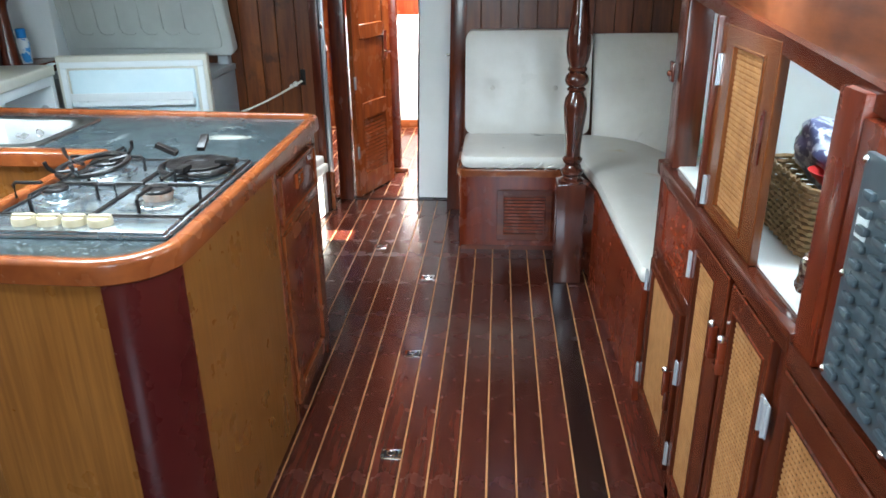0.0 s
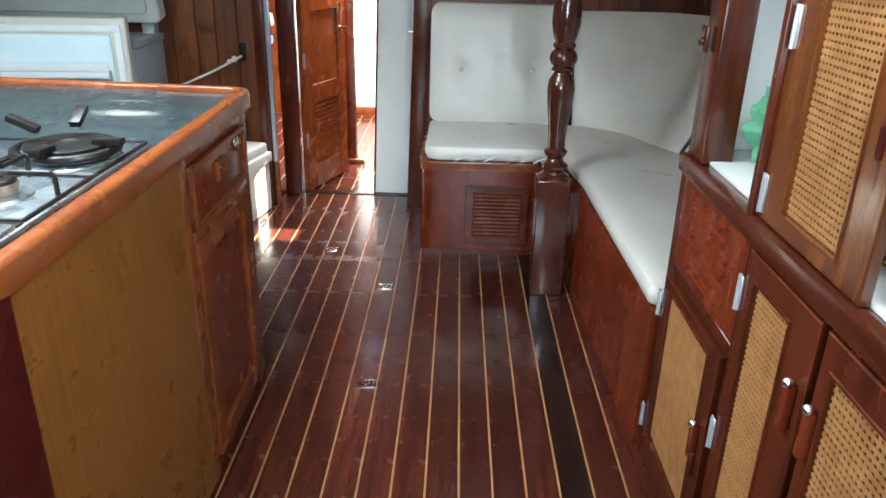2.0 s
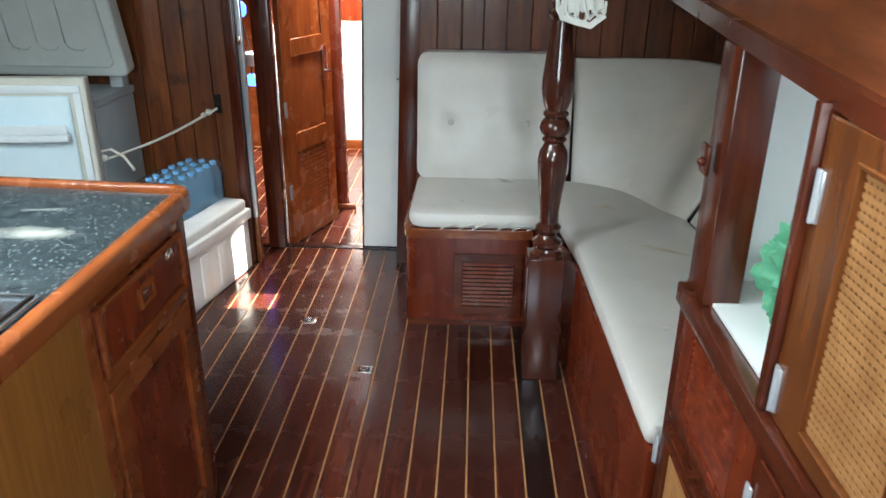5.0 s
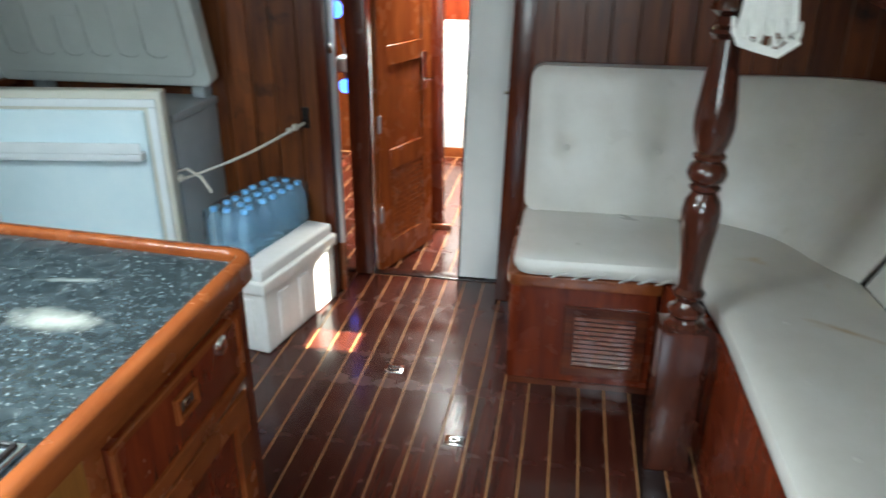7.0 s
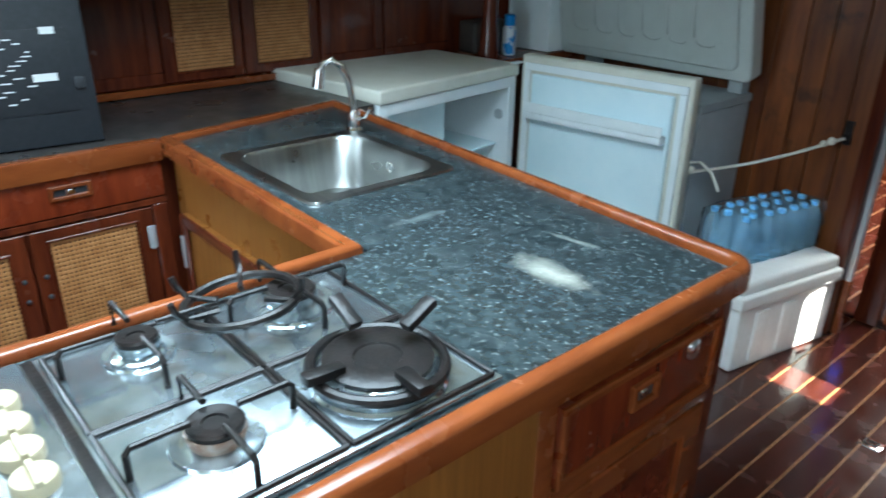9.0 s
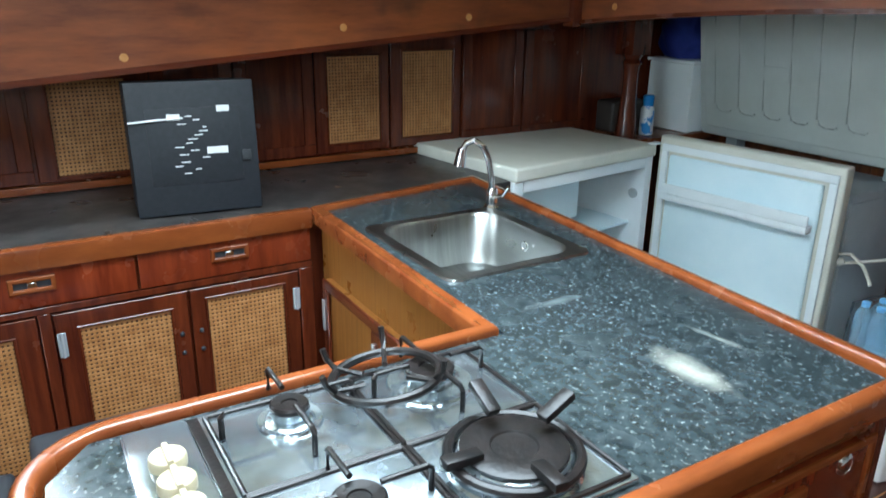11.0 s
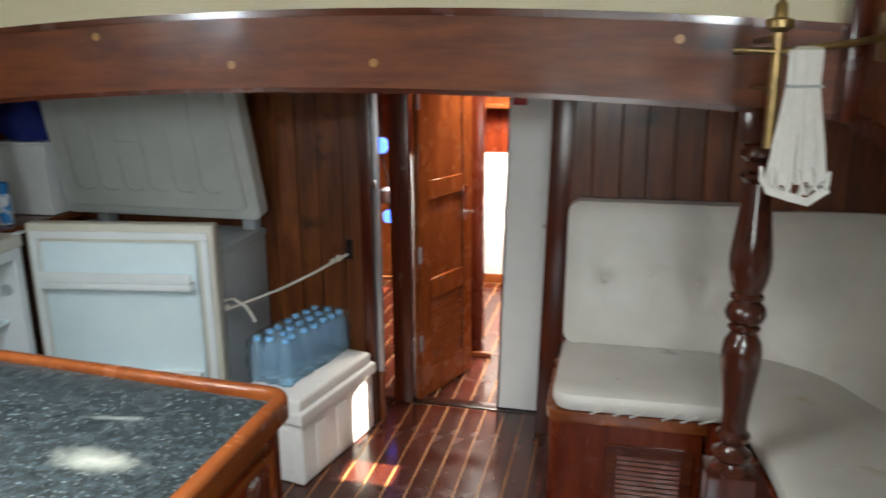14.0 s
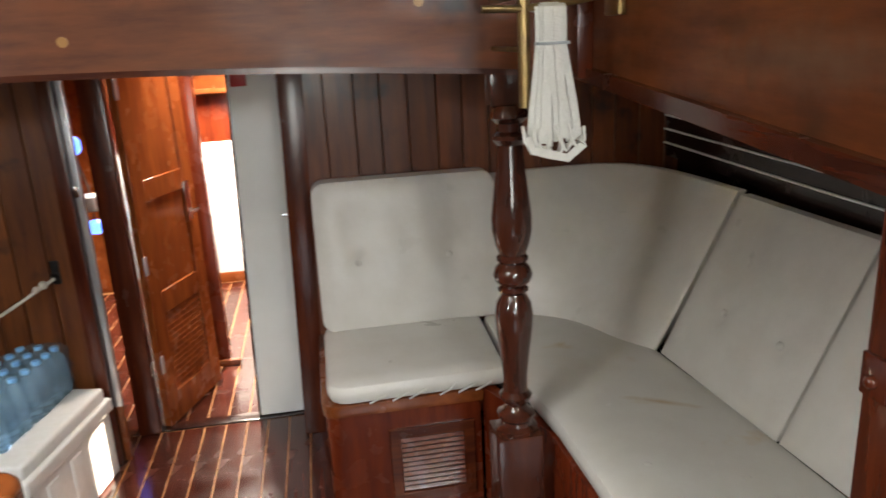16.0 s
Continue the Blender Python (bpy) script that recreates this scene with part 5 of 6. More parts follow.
cool = thing("cool_box", "white polystyrene cool box on the floor", "cool box")
bm = B()
box(bm, -0.305, -0.008, 0.008, 0.555, 0.0, 0.265, 0.014, 3)
part("body", puti(bm), FOAM, cool)
bm = B()
box(bm, -0.316, 0.004, -0.006, 0.568, 0.262, 0.315, 0.010, 3)
box(bm, -0.300, -0.012, 0.010, 0.552, 0.312, 0.365, 0.016, 3)
part("lid", puti(bm), FOAM, cool)
for y in (0.10, 0.25, 0.40):
    part("rib", puti(box(B(), -0.010, 0.0, y, y + 0.07, 0.03, 0.235, 0.005)), FOAM, cool)
for x in (-0.22, -0.10):
    part("rib", puti(box(B(), x - 0.04, x + 0.04, 0.0, 0.010, 0.05, 0.235, 0.005)), FOAM, cool)
WATER = mat("blue_bottle", (0.58, 0.77, 0.90), 0.12, transmission=0.8, ior=1.15)
CAPB = mat("bottle_cap", (0.20, 0.46, 0.74), 0.4)
pack = thing("water_bottles", "shrink-wrapped pack of blue plastic water bottles", "bottle pack")
bm = B()
prof = [(0.026, 0.0), (0.031, 0.006), (0.031, 0.05), (0.028, 0.058), (0.031, 0.066), (0.031, 0.125), (0.027, 0.145), (0.014, 0.168), (0.012, 0.176)]
lathe(bm, prof, (0, 0), 14)
b_mesh = mesh_of("bottle", bm, WATER)
c_mesh = mesh_of("cap", lathe(B(), [(0.0145, 0.174), (0.0145, 0.190), (0.012, 0.192)], (0, 0), 12), CAPB)
for i in range(3):
    for j in range(7):
        b = new("bottle", b_mesh)
        rr = random.Random(i * 7 + j)
        b.matrix_world = PI @ Matrix.Translation((-0.277 + 0.066 * i, 0.112 + 0.067 * j, 0.3665)) @ pose(0, 0, 0, rr.uniform(-3, 3), rr.uniform(-3, 3), 0)
        b.parent = pack
        c = new("cap", c_mesh)
        c.parent = b
FILM = mat("shrink_film", (0.72, 0.86, 0.95), 0.07, transmission=0.96, ior=1.06)
bm = B()
box(bm, -0.316, -0.106, 0.073, 0.552, 0.3675, 0.556, 0.03, 3)
bmesh.ops.subdivide_edges(bm, edges=[e for e in bm.edges if e.calc_length() > 0.08], cuts=6, use_grid_fill=True)
crumple(bm, 0.012, 26, 4.0)
film = part("film", puti(bm), FILM, pack)
film.visible_shadow = False

# ---- passage doors ----
pdor = thing("cabin_door", "half-open varnished door with louvres and chrome handle", "door")
PP = Matrix.Translation((-0.442, 4.840, 0.0)) @ pose(0, 0, 0, 0, 0, 69.5)
LEAF = 0.465


def putp(bm):
    bmesh.ops.transform(bm, verts=bm.verts[:], matrix=PP)
    return bm


DOOR_WOOD = mat("cabin_door_varnish", (0.17, 0.036, 0.009), 0.25, second=(0.29, 0.075, 0.018), scale=(26, 26, 3), coat=0.2, rough_var=0.06)
bm = B()
for a0, a1, z0, z1 in ((0.0, 0.085, 0.006, 1.86), (LEAF - 0.085, LEAF, 0.006, 1.86), (0.085, LEAF - 0.085, 0.006, 0.14), (0.085, LEAF - 0.085, 0.50, 0.60), (0.085, LEAF - 0.085, 0.99, 1.08), (0.085, LEAF - 0.085, 1.76, 1.86)):
    box(bm, a0, a1, -0.034, 0.0, z0, z1, 0.003, 1)
part("frame", putp(bm), DOOR_WOOD, pdor)
part("panel", putp(box(B(), 0.085, LEAF - 0.085, -0.024, -0.010, 0.60, 0.99)), DOOR_WOOD, pdor)
part("panel", putp(box(B(), 0.085, LEAF - 0.085, -0.024, -0.010, 1.08, 1.76)), DOOR_WOOD, pdor)
# dark sheet makes the gaps between the slats read as shaded
lv = part("louvre", putp(box(B(), 0.085, LEAF - 0.085, -0.010, -0.006, 0.14, 0.50)), DARK_PLANK, pdor)
for k in range(15):
    bm = B()
    box(bm, 0.086, LEAF - 0.086, -0.003, 0.003, -0.0105, 0.0105, 0.0015, 1)
    bmesh.ops.transform(bm, verts=bm.verts[:], matrix=PP @ pose(0, -0.022, 0.152 + 0.0245 * k, -35, 0, 0))
    part("slat", bm, DOOR_WOOD, lv)
bm = B()
box(bm, LEAF - 0.095, LEAF - 0.058, -0.044, -0.034, 0.84, 1.02, 0.003)
ha = part("handle_plate", putp(bm), CHROME, pdor)
part("lever", sweep(B(), [PP @ Vector(p) for p in ((LEAF - 0.076, -0.044, 0.89), (LEAF - 0.076, -0.082, 0.89), (LEAF - 0.090, -0.086, 0.89), (LEAF - 0.17, -0.086, 0.892))], 0.007, 8), CHROME, ha)
for z in (0.30, 0.74, 1.45):
    part("hinge", putp(box(B(), -0.012, 0.012, -0.040, -0.034, z - 0.04, z + 0.04, 0.001, 1)), ALU, pdor)

wd = thing("sliding_door", "white painted narrow door with a dark edge", "door")
part("leaf", lean(box(B(), -0.030, 0.160, 4.82, 4.86, 0.010, 1.88, 0.004)), WHITE, wd)
part("dark_edge", lean(box(B(), -0.040, -0.030, 4.822, 4.858, 0.010, 1.88, 0.002)), DARK_PLANK, wd)
part("red_tag", lean(box(B(), -0.022, 0.040, 4.812, 4.820, 1.435, 1.50, 0.003)), REDP, wd)
bm = B()
cyl(bm, (0.148, 4.82, 0.915), (0.148, 4.79, 0.915), 0.006, seg=10)
cyl(bm, (0.135, 4.79, 0.915), (0.172, 4.79, 0.915), 0.007, seg=10)
part("catch", lean(bm), CHROME, wd)
lamp_b = thing("cabin_lamp", "small lamp with two blue lights hanging in the far cabin", "lamp")
BLUE_GLOW = mat("blue_glow", (0.01, 0.03, 0.5), 0.4, emission=((0.06, 0.16, 1.0), 0.5))
part("lens", lathe(B(), [(0.02, 1.12), (0.036, 1.14), (0.036, 1.185), (0.02, 1.205)], (-0.835, 5.60), 14), BLUE_GLOW, lamp_b)
part("lens", lathe(B(), [(0.02, 0.72), (0.036, 0.735), (0.036, 0.775), (0.02, 0.79)], (-0.797, 5.60), 14), BLUE_GLOW, lamp_b)
part("bracket", sweep(B(), [(-0.797, 5.60, 0.79), (-0.80, 5.60, 0.95), (-0.835, 5.60, 1.12), (-0.835, 5.60, 1.205), (-0.84, 5.60, 1.90)], 0.006, 8), BLACK, lamp_b)
part("shade", lathe(B(), [(0.05, 0.84), (0.055, 0.85), (0.045, 0.91), (0.02, 0.925)], (-0.800, 5.60), 18), PLASTIC_W, lamp_b, "white plastic shade")


# ---- settee ----
def cushion(bm, corners, z0, z1, r=0.022, steps=5):
    """A padded slab over (x, y, radius) corners, rounded above and below, with a gentle swell."""
    loops = []
    for d, z in ((r, z0), (r * 0.3, z0 + r * 0.35), (0.0, z0 + r), (0.0, z1 - r), (r * 0.3, z1 - r * 0.35), (r, z1), (r * 2.4, z1 + 0.005), (r * 4.0, z1 + 0.008)):
        ring = [(x, y, max(q - d, 0.01)) for (x, y, _), (_, _, q) in zip(inset(corners, d), corners)]
        loops.append([bm.verts.new((x, y, z)) for x, y in rounded(ring, steps)])
    n = len(loops[0])
    for a, b in zip(loops, loops[1:]):
        for k in range(n):
            bm.faces.new((a[k], a[(k + 1) % n], b[(k + 1) % n], b[k]))
    bm.faces.new(loops[0][::-1])
    bm.faces.new(loops[-1])
    bmesh.ops.recalc_face_normals(bm, faces=bm.faces[:])
    bmesh.ops.triangulate(bm, faces=[f for f in bm.faces if len(f.verts) > 4])
    return bm


def button(parent, place, normal):
    bm = B()
    q = Vector(normal).to_track_quat("Z", "Y").to_matrix().to_4x4()
    bmesh.ops.create_uvsphere(bm, u_segments=12, v_segments=8, radius=0.013, matrix=Matrix.Translation(place) @ q @ Matrix.Diagonal((1, 1, 0.5, 1)))
    part("button", bm, VINYL, parent)


settee = thing("settee", "L-shaped mahogany settee base with a louvred vent", "settee")
bm = B()
prism(bm, rounded([(0.272, 3.985, 0.05), (0.79, 3.985, 0), (0.79, 4.02, 0), (0.31, 4.02, 0), (0.31, 4.62, 0), (0.272, 4.62, 0)], 6), 0.0, 0.405)
part("front_panel", bm, PANEL_RED, settee)
bm = B()
prism(bm, rounded([(0.262, 3.972, 0.055), (0.80, 3.972, 0), (0.80, 4.02, 0), (0.32, 4.02, 0), (0.32, 4.62, 0), (0.262, 4.62, 0)], 6), 0.405, 0.446, 0.008)
part("edge_rail", bm, TRIM, settee)
bm = B()
prism(bm, [(0.80, 3.985), (0.925, 3.66), (0.965, 2.57), (1.0, 2.57), (0.96, 3.68), (0.83, 4.02)], 0.0, 0.445)
part("side_panel", bm, PANEL_RED, settee)
part("seat_board", prism(B(), [(0.31, 4.02), (0.86, 4.02), (1.0, 3.68), (1.01, 2.57), (1.55, 2.57), (1.55, 4.62), (0.31, 4.62)], 0.40, 0.430), DARK_PLANK, settee)
part("base_strip", prism(B(), [(0.285, 3.975), (0.79, 3.975), (0.79, 3.985), (0.285, 3.985)], 0.0, 0.022), VARNISH_X, settee)
# black sheet on the solid front stands in for the dark behind the slats
vent = part("vent", box(B(), 0.505, 0.735, 3.983, 3.9845, 0.085, 0.325), BLACK, settee)
bm = B()
ring_x(bm, 0.0, 0.014, 0.475, 0.765, 0.055, 0.335, 0.512, 0.728, 0.092, 0.298)
bmesh.ops.transform(bm, verts=bm.verts[:], matrix=Matrix(((0, 1, 0, 0), (-1, 0, 0, 3.985), (0, 0, 1, 0), (0, 0, 0, 1))))
part("vent_frame", bm, VARNISH_X, vent)
for k in range(11):
    bm = B()
    box(bm, 0.513, 0.727, -0.002, 0.002, -0.0065, 0.0065, 0.0008, 1)
    bmesh.ops.transform(bm, verts=bm.verts[:], matrix=pose(0, 3.976, 0.104 + 0.0184 * k, -35, 0, 0))
    part("slat", bm, PANEL_RED, vent)

c1 = thing("seat_cushion", "cream vinyl seat cushion with a creased front edge", "cushion", "settee cushions")
bm = B()
cushion(bm, [(0.285, 3.955, 0.07), (0.885, 3.965, 0.03), (0.905, 4.50, 0.03), (0.285, 4.50, 0.03)], 0.447, 0.522, 0.028)
part("pad", bm, VINYL, c1)
rr = random.Random(4)
for k in range(6):
    bm = B()
    x = 0.43 + 0.068 * k + rr.uniform(-0.02, 0.02)
    sweep(bm, [(x, 3.958, 0.452), (x + 0.03, 3.952, 0.468), (x + 0.055, 3.953, 0.485 + rr.uniform(-0.012, 0.01))], 0.0032, 6)
    part("crease", bm, VINYL, c1)
c2 = thing("seat_cushion", "long cream vinyl corner seat cushion with stains", "cushion", "settee cushions")
bm = B()
outline = [(0.955, 2.575, 0.03), (1.50, 2.575, 0.03), (1.45, 3.55, 0.1), (1.42, 3.95, 0.06), (1.42, 4.22, 0.10), (1.25, 4.42, 0.10), (0.91, 4.48, 0.04), (0.895, 3.93, 0.06), (0.93, 3.60, 0.10)]
VINYL_ST = mat("stained_vinyl", (0.56, 0.53, 0.48), 0.31, second=(0.61, 0.585, 0.54), scale=(5, 5, 5), bump=0.25, bump_scale=8, rough_var=0.03, dirt=((0.50, 0.36, 0.17), 5.5, 0.66, 0.80))
cushion(bm, outline, 0.447, 0.518, 0.026)
wear_or_glare_patch(VINYL_ST, (1.25, 3.60, 0.52), (0.15, 0.022, 0.1), (0.40, 0.24, 0.08), -32, 0.65)
part("pad", bm, VINYL_ST, c2)
for x, y in ((1.075, 3.31), (1.10, 3.02), (1.10, 3.62), (1.28, 3.20), (1.12, 2.74)):
    button(c2, (x, y, 0.522), (0, 0, 1))

def leaning_pad(name, label, lower, upper, z0, z1, thick, rows=30, columns=44, swell=0.012, dimples=(), corner=0.0):
    """A back pad lofted between two curves in plan, thicker towards its middle."""
    def along(line, f):
        s = f * (len(line) - 1)
        i = min(int(s), len(line) - 2)
        return Vector(line[i]).lerp(Vector(line[i + 1]), s - i)

    bm = B()
    grid = []
    length = sum((Vector(p) - Vector(q)).length for p, q in zip(lower, lower[1:]))
    for layer in (0, 1):
        g = []
        for j in range(rows + 1):
            v = j / rows
            row = []
            for i in range(columns + 1):
                u = i / columns
                a, b = along(lower, u), along(upper, u)
                a2, b2 = along(lower, min(u + 0.02, 1)), along(upper, min(u + 0.02, 1))
                a1, b1 = along(lower, max(u - 0.02, 0)), along(upper, max(u - 0.02, 0))
                p = a.lerp(b, v)
                tg = (a2.lerp(b2, v) - a1.lerp(b1, v)).normalized()
                out = Vector((-tg.y, tg.x))
                edge = min(1.0, min(u, 1 - u) * 12, min(v, 1 - v) * 8)
                pad = swell * math.sqrt(max(edge, 0)) - swell
                off = (-pad if layer == 0 else thick + pad)
                z = z0 + (z1 - z0) * v
                if layer == 0:
                    inner = min(1.0, min(u, 1 - u) * 6, min(v, 1 - v) * 5)
                    off += inner * (0.010 * noise.noise(Vector((p.x * 4, p.y * 4, z * 3))) + 0.004 * noise.noise(Vector((p.x * 13, p.y * 13, z * 5))))
                    for du, dv in dimples:
                        reach = math.hypot((u - du) * length, (v - dv) * (z1 - z0))
                        off += 0.016 * math.exp(-(reach / 0.035) ** 2)
                q = p + out * off
                if corner:
                    a_, b_ = (abs(u - 0.5) - 0.5) * length / corner + 1, (abs(v - 0.5) - 0.5) * (z1 - z0) / corner + 1
                    if a_ > 0 and b_ > 0:
                        k = 1 - max(a_, b_) / math.hypot(a_, b_)
                        q = q - tg * (a_ * k * corner * (1 if u > 0.5 else -1))
                        z -= b_ * k * corner * (1 if v > 0.5 else -1)
                row.append(bm.verts.new((q.x, q.y, z)))
            g.append(row)
        grid.append(g)
    for layer in (0, 1):
        for j in range(rows):
            for i in range(columns):
                f = (grid[layer][j][i], grid[layer][j][i + 1], grid[layer][j + 1][i + 1], grid[layer][j + 1][i])
                bm.faces.new(f)
    for j in range(rows):
        for i in (0, columns):
            bm.faces.new((grid[0][j][i], grid[0][j + 1][i], grid[1][j + 1][i], grid[1][j][i]))
    for i in range(columns):
        for j in (0, rows):
            bm.faces.new((grid[0][j][i], grid[0][j][i + 1], grid[1][j][i + 1], grid[1][j][i]))
    bmesh.ops.recalc_face_normals(bm, faces=bm.faces[:])
    t = thing(name, label, "cushion", "settee cushions")
    part("pad", bm, VINYL, t)
    for du, dv in dimples:
        a, b = along(lower, du), along(upper, du)
        p = a.lerp(b, dv)
        tg = (along(lower, min(du + 0.02, 1)) - along(lower, max(du - 0.02, 0))).normalized()
        button(t, (p.x - tg.y * 0.002, p.y + tg.x * 0.002, z0 + (z1 - z0) * dv), (tg.y, -tg.x, 0.25))
    return t


def curve(points, n=16):
    """A smooth line through a few plan points."""
    pts = [Vector(p) for p in points]
    out = []
    for i in range(len(pts) - 1):
        p0, p1, p2, p3 = pts[max(i - 1, 0)], pts[i], pts[i + 1], pts[min(i + 2, len(pts) - 1)]
        for k in range(n):
            t = k / n
            out.append(0.5 * ((2 * p1) + (p2 - p0) * t + (2 * p0 - 5 * p1 + 4 * p2 - p3) * t * t + (3 * p1 - p0 - 3 * p2 + p3) * t ** 3))
    out.append(pts[-1])
    return [tuple(p) for p in out]


low = curve([(0.995, 4.44), (1.20, 4.265), (1.305, 4.04), (1.395, 3.95)])
upp = curve([(1.00, 4.55), (1.40, 4.58), (1.58, 4.42), (1.645, 3.93)])
leaning_pad("back_cushion", "buttoned cream vinyl back cushion on the bulkhead", [(0.288, 4.415), (0.985, 4.415)], [(0.288, 4.503), (0.985, 4.503)], 0.522, 1.082, 0.11, dimples=((0.22, 0.46), (0.72, 0.46)), corner=0.05)
leaning_pad("back_cushion", "curved cream vinyl corner back cushion, creased", low, upp, 0.510, 1.055, 0.06)
leaning_pad("back_cushion", "cream vinyl back cushion leaning on the hull", [(1.405, 3.945), (1.44, 3.345)], [(1.65, 3.92), (1.67, 3.325)], 0.510, 1.045, 0.06, dimples=((0.34, 0.40), (0.78, 0.40)))
leaning_pad("back_cushion", "cream vinyl back cushion leaning on the hull", [(1.442, 3.335), (1.49, 2.58)], [(1.672, 3.315), (1.69, 2.58)], 0.510, 1.045, 0.06)

# hull lining behind the settee: dark slats with pale lines between
lining = solid("hull_lining", slab_yz(B(), 1.80, 1.84, [(2.57, 0.4, 1.5), (4.64, 0.4, 1.5)]), DARK_PLANK, "dark hull lining of lengthwise slats", "wall", kind="structure")
for k in range(5):
    z = 1.045 + 0.056 * k
    part("slat", slab_yz(B(), 1.745, 1.80, [(2.57, z, z + 0.050), (3.6, z + 0.006, z + 0.056), (4.64, z + 0.020, z + 0.070)]), DARK_PLANK, lining)
    part("pale_line", slab_yz(B(), 1.736, 1.76, [(2.57, z + 0.0505, z + 0.0555), (3.6, z + 0.0565, z + 0.0615), (4.64, z + 0.0705, z + 0.0755)]), WHITE, lining)

# ---- turned post, brass rail and hanging straps ----
TURNED = mat("dark_varnished_post", (0.040, 0.0115, 0.007), 0.15, second=(0.082, 0.021, 0.011), scale=(20, 20, 3), coat=0.7, rough_var=0.05)
post = thing("turned_post", "dark glossy turned wooden pillar by the settee", "pillar")
CX, CY = 0.818, 3.62
part("square_base", box(B(), CX - 0.068, CX + 0.062, CY - 0.062, CY + 0.062, 0.0, 0.495, 0.006), TURNED, post)
prof = [(0.060, 0.495), (0.060, 0.505), (0.045, 0.515), (0.042, 0.525), (0.054, 0.538), (0.054, 0.548), (0.036, 0.560), (0.030, 0.575), (0.044, 0.592), (0.046, 0.604), (0.034, 0.618), (0.034, 0.66), (0.040, 0.72), (0.050, 0.80), (0.053, 0.845), (0.048, 0.880), (0.036, 0.900), (0.033, 0.908), (0.042, 0.916), (0.042, 0.922), (0.034, 0.928), (0.048, 0.942), (0.054, 0.960), (0.048, 0.980), (0.034, 0.994), (0.043, 1.002), (0.043, 1.010), (0.036, 1.018), (0.046, 1.045), (0.054, 1.085), (0.054, 1.12), (0.047, 1.18), (0.038, 1.25), (0.034, 1.31), (0.046, 1.325), (0.046, 1.335), (0.034, 1.345), (0.034, 1.365), (0.050, 1.38), (0.050, 1.395), (0.040, 1.41)]
part("shaft", lathe(B(), prof, (CX, CY), 32), TURNED, post)
part("head", box(B(), CX - 0.05, CX + 0.05, CY - 0.018, CY + 0.05, 1.41, 1.53, 0.005), TURNED, post)
BRASS = mat("old_brass", (0.36, 0.25, 0.10), 0.38, metal=0.9, second=(0.20, 0.14, 0.07), scale=(25, 25, 25), rough_var=0.12)
br = thing("brass_bracket", "tarnished brass rail and bracket on the beam", "bracket")
part("upright", sweep(B(), [(0.778, 3.33, 1.43), (0.778, 3.33, 1.69)], 0.013, 12), BRASS, br)
part("finial", lathe(B(), [(0.014, 1.67), (0.028, 1.68), (0.028, 1.695), (0.014, 1.70), (0.012, 1.725), (0.004, 1.735)], (0.778, 3.33), 16), BRASS, br)
part("cross_rail", sweep(B(), [(0.69, 3.33, 1.634), (0.78, 3.325, 1.632), (0.90, 3.335, 1.644), (1.0, 3.37, 1.660)], 0.008, 10), BRASS, br)
part("wall_plate", box(B(), 0.985, 1.004, 3.33, 3.41, 1.61, 1.71, 0.006), BRASS, br)
part("stay", sweep(B(), [(0.778, 3.33, 1.66), (0.778, 3.60, 1.66)], 0.008, 8), BRASS, br)
part("stay", sweep(B(), [(0.778, 3.33, 1.55), (0.778, 3.60, 1.55)], 0.006, 8), BRASS, br)
STRAP = mat("white_webbing", (0.72, 0.72, 0.68), 0.55, second=(0.79, 0.79, 0.75), scale=(60, 60, 30), bump=0.2, bump_scale=200)
st = thing("hanging_straps", "bundle of white webbing straps hung from the rail", "straps")
rr = random.Random(9)


def webbing(points, w=0.0095, t=0.0022, flat=(1, 0, 0)):
    """A flat strap along a line of points."""
    bm = B()
    pts = [Vector((0.834 + (x - 0.92) * 0.88, y - 0.195, 1.640 + (z - 1.648) * 0.88)) for x, y, z in points]
    rings = []
    for i, p in enumerate(pts):
        d = (pts[min(i + 1, len(pts) - 1)] - pts[max(i - 1, 0)]).normalized()
        side = Vector(flat) - d * d.dot(Vector(flat))
        side = side.normalized() * w
        out = d.cross(side).normalized() * t
        rings.append([bm.verts.new(v) for v in (p - side - out, p + side - out, p + side + out, p - side + out)])
    for a, b in zip(rings, rings[1:]):
        for k in range(4):
            bm.faces.new((a[k], a[(k + 1) % 4], b[(k + 1) % 4], b[k]))
    bm.faces.new(rings[0][::-1])
    bm.faces.new(rings[-1])
    bmesh.ops.recalc_face_normals(bm, faces=bm.faces[:])
    return bm


for k in range(8):
    x = 0.892 + 0.0075 * k
    y = 3.514 - 0.007 * (k % 3)
    end = 0.862 + 0.0165 * k + rr.uniform(-0.004, 0.004)
    foot = 1.325 + 0.012 * (k % 2) + rr.uniform(-0.008, 0.008)
    line = [(x, y + 0.03, 1.632), (x, y + 0.016, 1.648), (x, y, 1.640), (x, y - 0.003, 1.60), (x, y - 0.002, 1.556), (x + (end - x) * 0.25, y - 0.006, 1.50), (x + (end - x) * 0.65, y - 0.010, 1.42), (end, y - 0.012, foot)]
    part("strap", webbing(line, 0.0085 if k % 2 else 0.0105), STRAP, st)
for k in range(5):
    x = 0.858 + 0.028 * k
    z = 1.302 + 0.006 * (k % 2) + 0.010 * abs(k - 2)
    turn = rr.uniform(-0.4, 0.4)
    line = [(x - 0.016, 3.498, z + 0.045), (x - 0.012 + 0.01 * turn, 3.488, z + 0.012), (x, 3.486, z - 0.008), (x + 0.018, 3.490, z + 0.002 + 0.01 * turn), (x + 0.024, 3.500, z + 0.034)]
    part("strap_loop", webbing(line, 0.012, 0.003, (0.25, 0.9, 0.35)), STRAP, st)
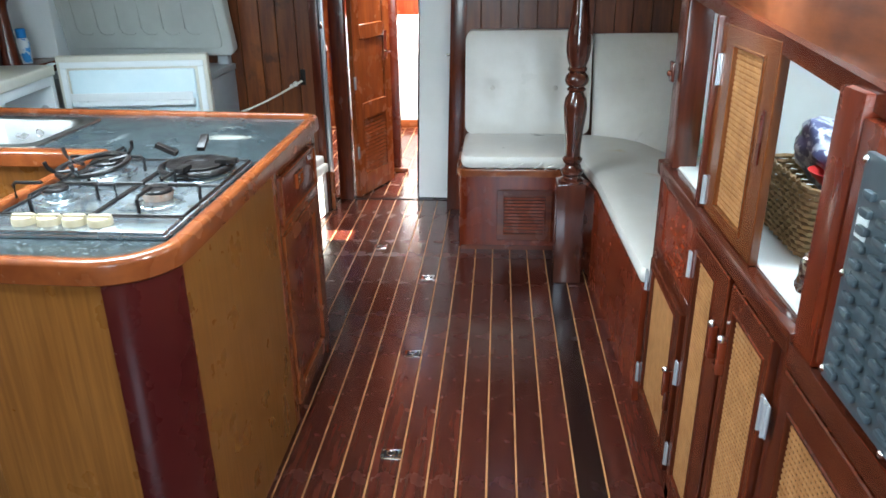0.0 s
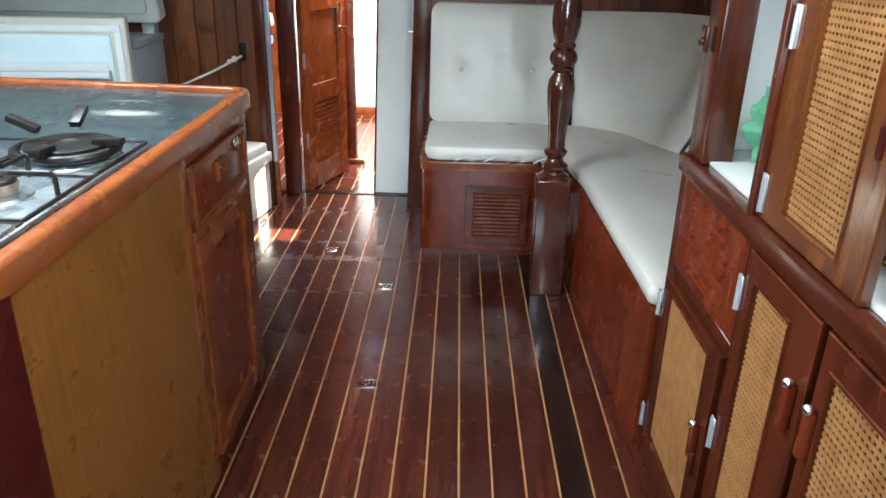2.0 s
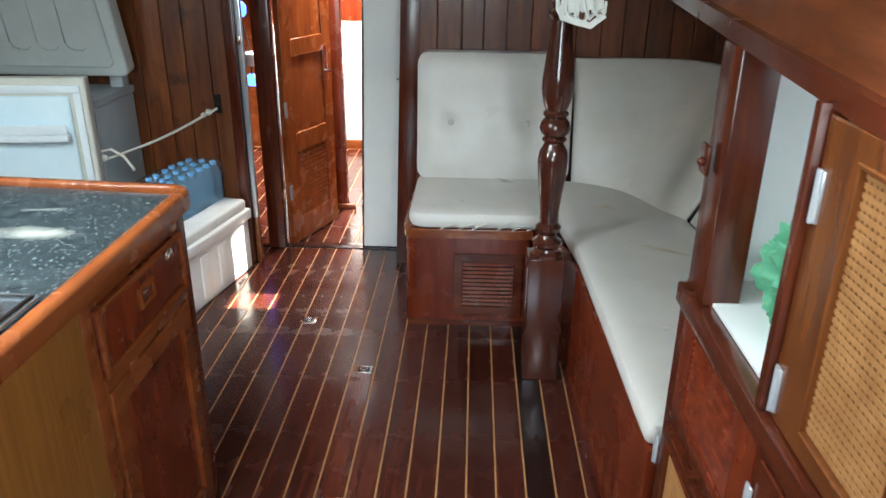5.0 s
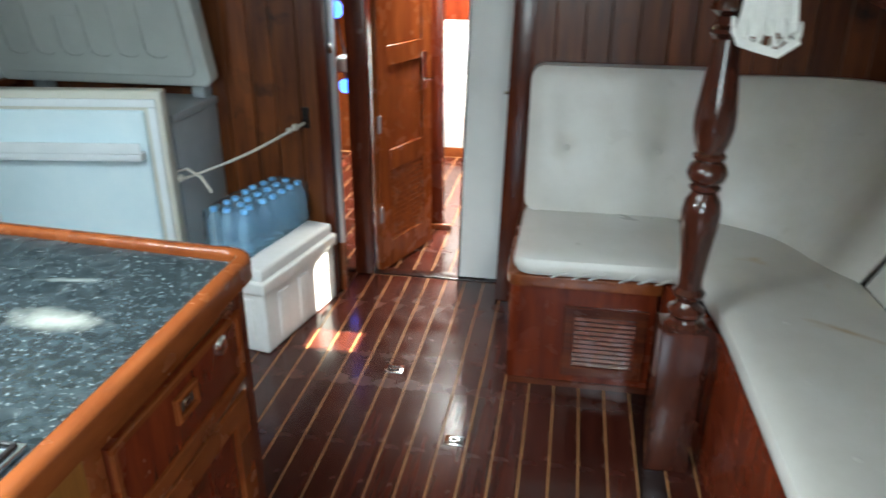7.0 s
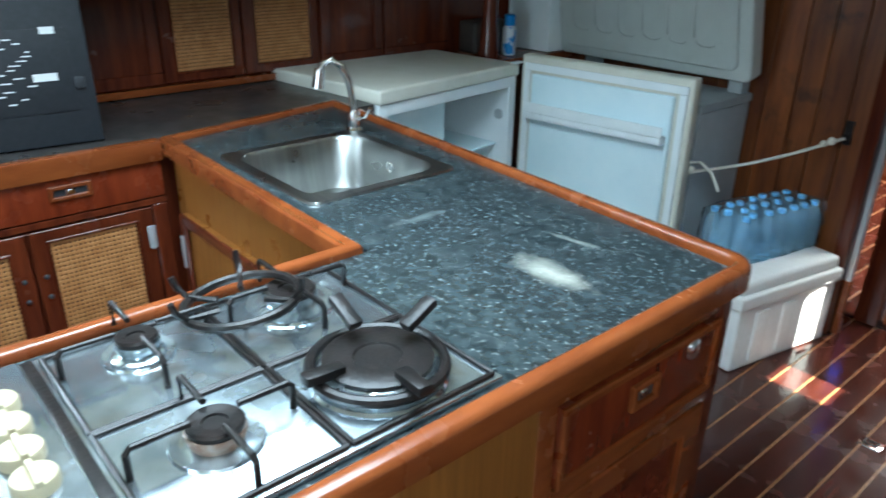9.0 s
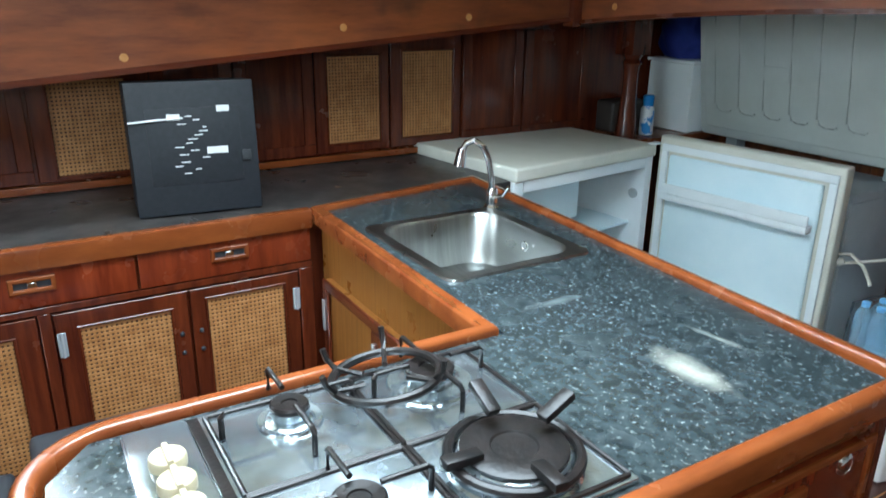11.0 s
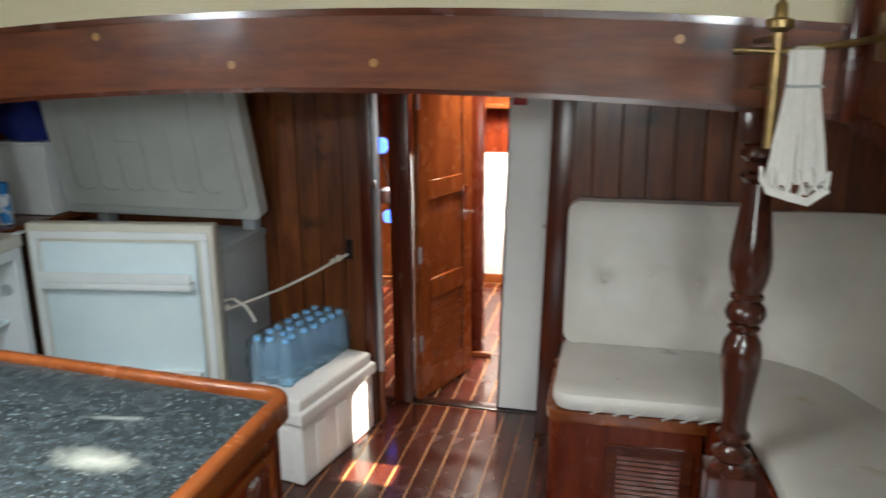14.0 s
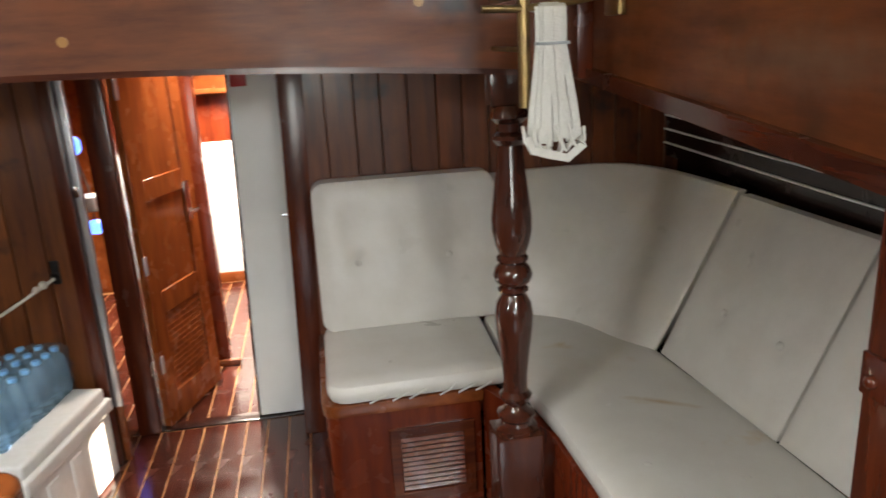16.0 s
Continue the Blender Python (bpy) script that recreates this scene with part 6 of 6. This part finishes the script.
part("strap_fold", webbing([(0.846, 3.482, 1.345), (0.858, 3.478, 1.312), (0.90, 3.476, 1.300), (0.945, 3.476, 1.288), (0.985, 3.478, 1.318), (0.975, 3.482, 1.338)], 0.009, 0.003, (0, 0.3, 1)), STRAP, st)
part("tie", box(B(), 0.799, 0.868, 3.297, 3.325, 1.558, 1.564, 0.001), GREY, st)

# ---- flush floor latches ----
lt = None
for x, y, s in ((-0.154, 3.981, 1.0), (0.144, 3.590, 1.0), (0.150, 2.850, 1.0), (0.150, 2.216, 1.15)):
    if lt is None:
        lt = thing("floor_latch", "chrome flush ring latch let into the floor", "latch", "floor latches", (x, y, 0.0))
        part("plate", box(B(), -0.034, 0.034, -0.026, 0.026, -0.003, 0.0035, 0.002), CHROME, lt)
        part("well", box(B(), -0.022, 0.022, -0.016, 0.016, 0.0035, 0.0042), IRON, lt)
        bm = B()
        sweep(bm, [(0.013 * math.cos(2 * math.pi * q / 16), 0.012 * math.sin(2 * math.pi * q / 16), 0.006) for q in range(16)], 0.0028, 6, True)
        part("ring", bm, CHROME, lt)
    else:
        copy_thing(lt, Matrix.Translation((x, y, 0.0)))

# ---- bulkhead boards and floor planks ----
x = -1.99
k = 0
while x < -0.625:
    w = min((0.105, 0.118, 0.098, 0.112)[k % 4], -0.607 - x)
    bm = B()
    box(bm, x + 0.0015, x + w - 0.0015, 4.602, 4.625, 0.0, 1.9, 0.003, 1)
    part("board", bm, KNOTTY, wall_bulk_port)
    x += w
    k += 1
x = 0.264
k = 0
while x < 1.78:
    w = (0.105, 0.112, 0.098)[k % 3]
    bm = B()
    box(bm, x + 0.0015, x + w - 0.0015, 4.622, 4.645, 0.0, 1.9, 0.003, 1)
    part("board", bm, DARK_BOARD, wall_bulk_star)
    x += w
    k += 1

PITCH, GAP = 0.0906, 0.0032
plank_data = {}


def plank(x0, x1, y0, y1, m):
    key = (round(x1 - x0, 4), round(y1 - y0, 3), m.name)
    if key not in plank_data:
        bm = B()
        hx, hy = (x1 - x0) / 2, (y1 - y0) / 2
        vs = [bm.verts.new(p) for p in ((-hx, -hy, -0.02), (hx, -hy, -0.02), (hx, hy, -0.02), (-hx, hy, -0.02), (-hx, -hy, -0.0008), (hx, -hy, -0.0008), (hx, hy, -0.0008), (-hx, hy, -0.0008), (-hx + 0.0012, -hy + 0.0012, 0), (hx - 0.0012, -hy + 0.0012, 0), (hx - 0.0012, hy - 0.0012, 0), (-hx + 0.0012, hy - 0.0012, 0))]
        for f in ((0, 1, 5, 4), (1, 2, 6, 5), (2, 3, 7, 6), (3, 0, 4, 7), (4, 5, 9, 8), (5, 6, 10, 9), (6, 7, 11, 10), (7, 4, 8, 11), (8, 9, 10, 11)):
            bm.faces.new([vs[i] for i in f])
        plank_data[key] = mesh_of("plank", bm, m, False)
    ob = new("plank", plank_data[key])
    ob.location = ((x0 + x1) / 2, (y0 + y1) / 2, 0)
    ob.parent = floor


first = 0.457 - PITCH * 24
for k in range(33):
    x0, x1 = first + PITCH * k + GAP, first + PITCH * (k + 1) - GAP
    if x1 > 1.05:
        break
    mid = (x0 + x1) / 2
    m = DARK_PLANK if 0.73 < mid < 0.82 else FLOOR_WOOD
    plank(x0, x1, -0.5, 4.795, m)
for k in range(33):
    x0, x1 = first + PITCH * k + GAP, first + PITCH * (k + 1) - GAP
    if -1.5 < x0 and x1 < 0.06:
        plank(x0, x1, 4.876, 6.86, FLOOR_WOOD)
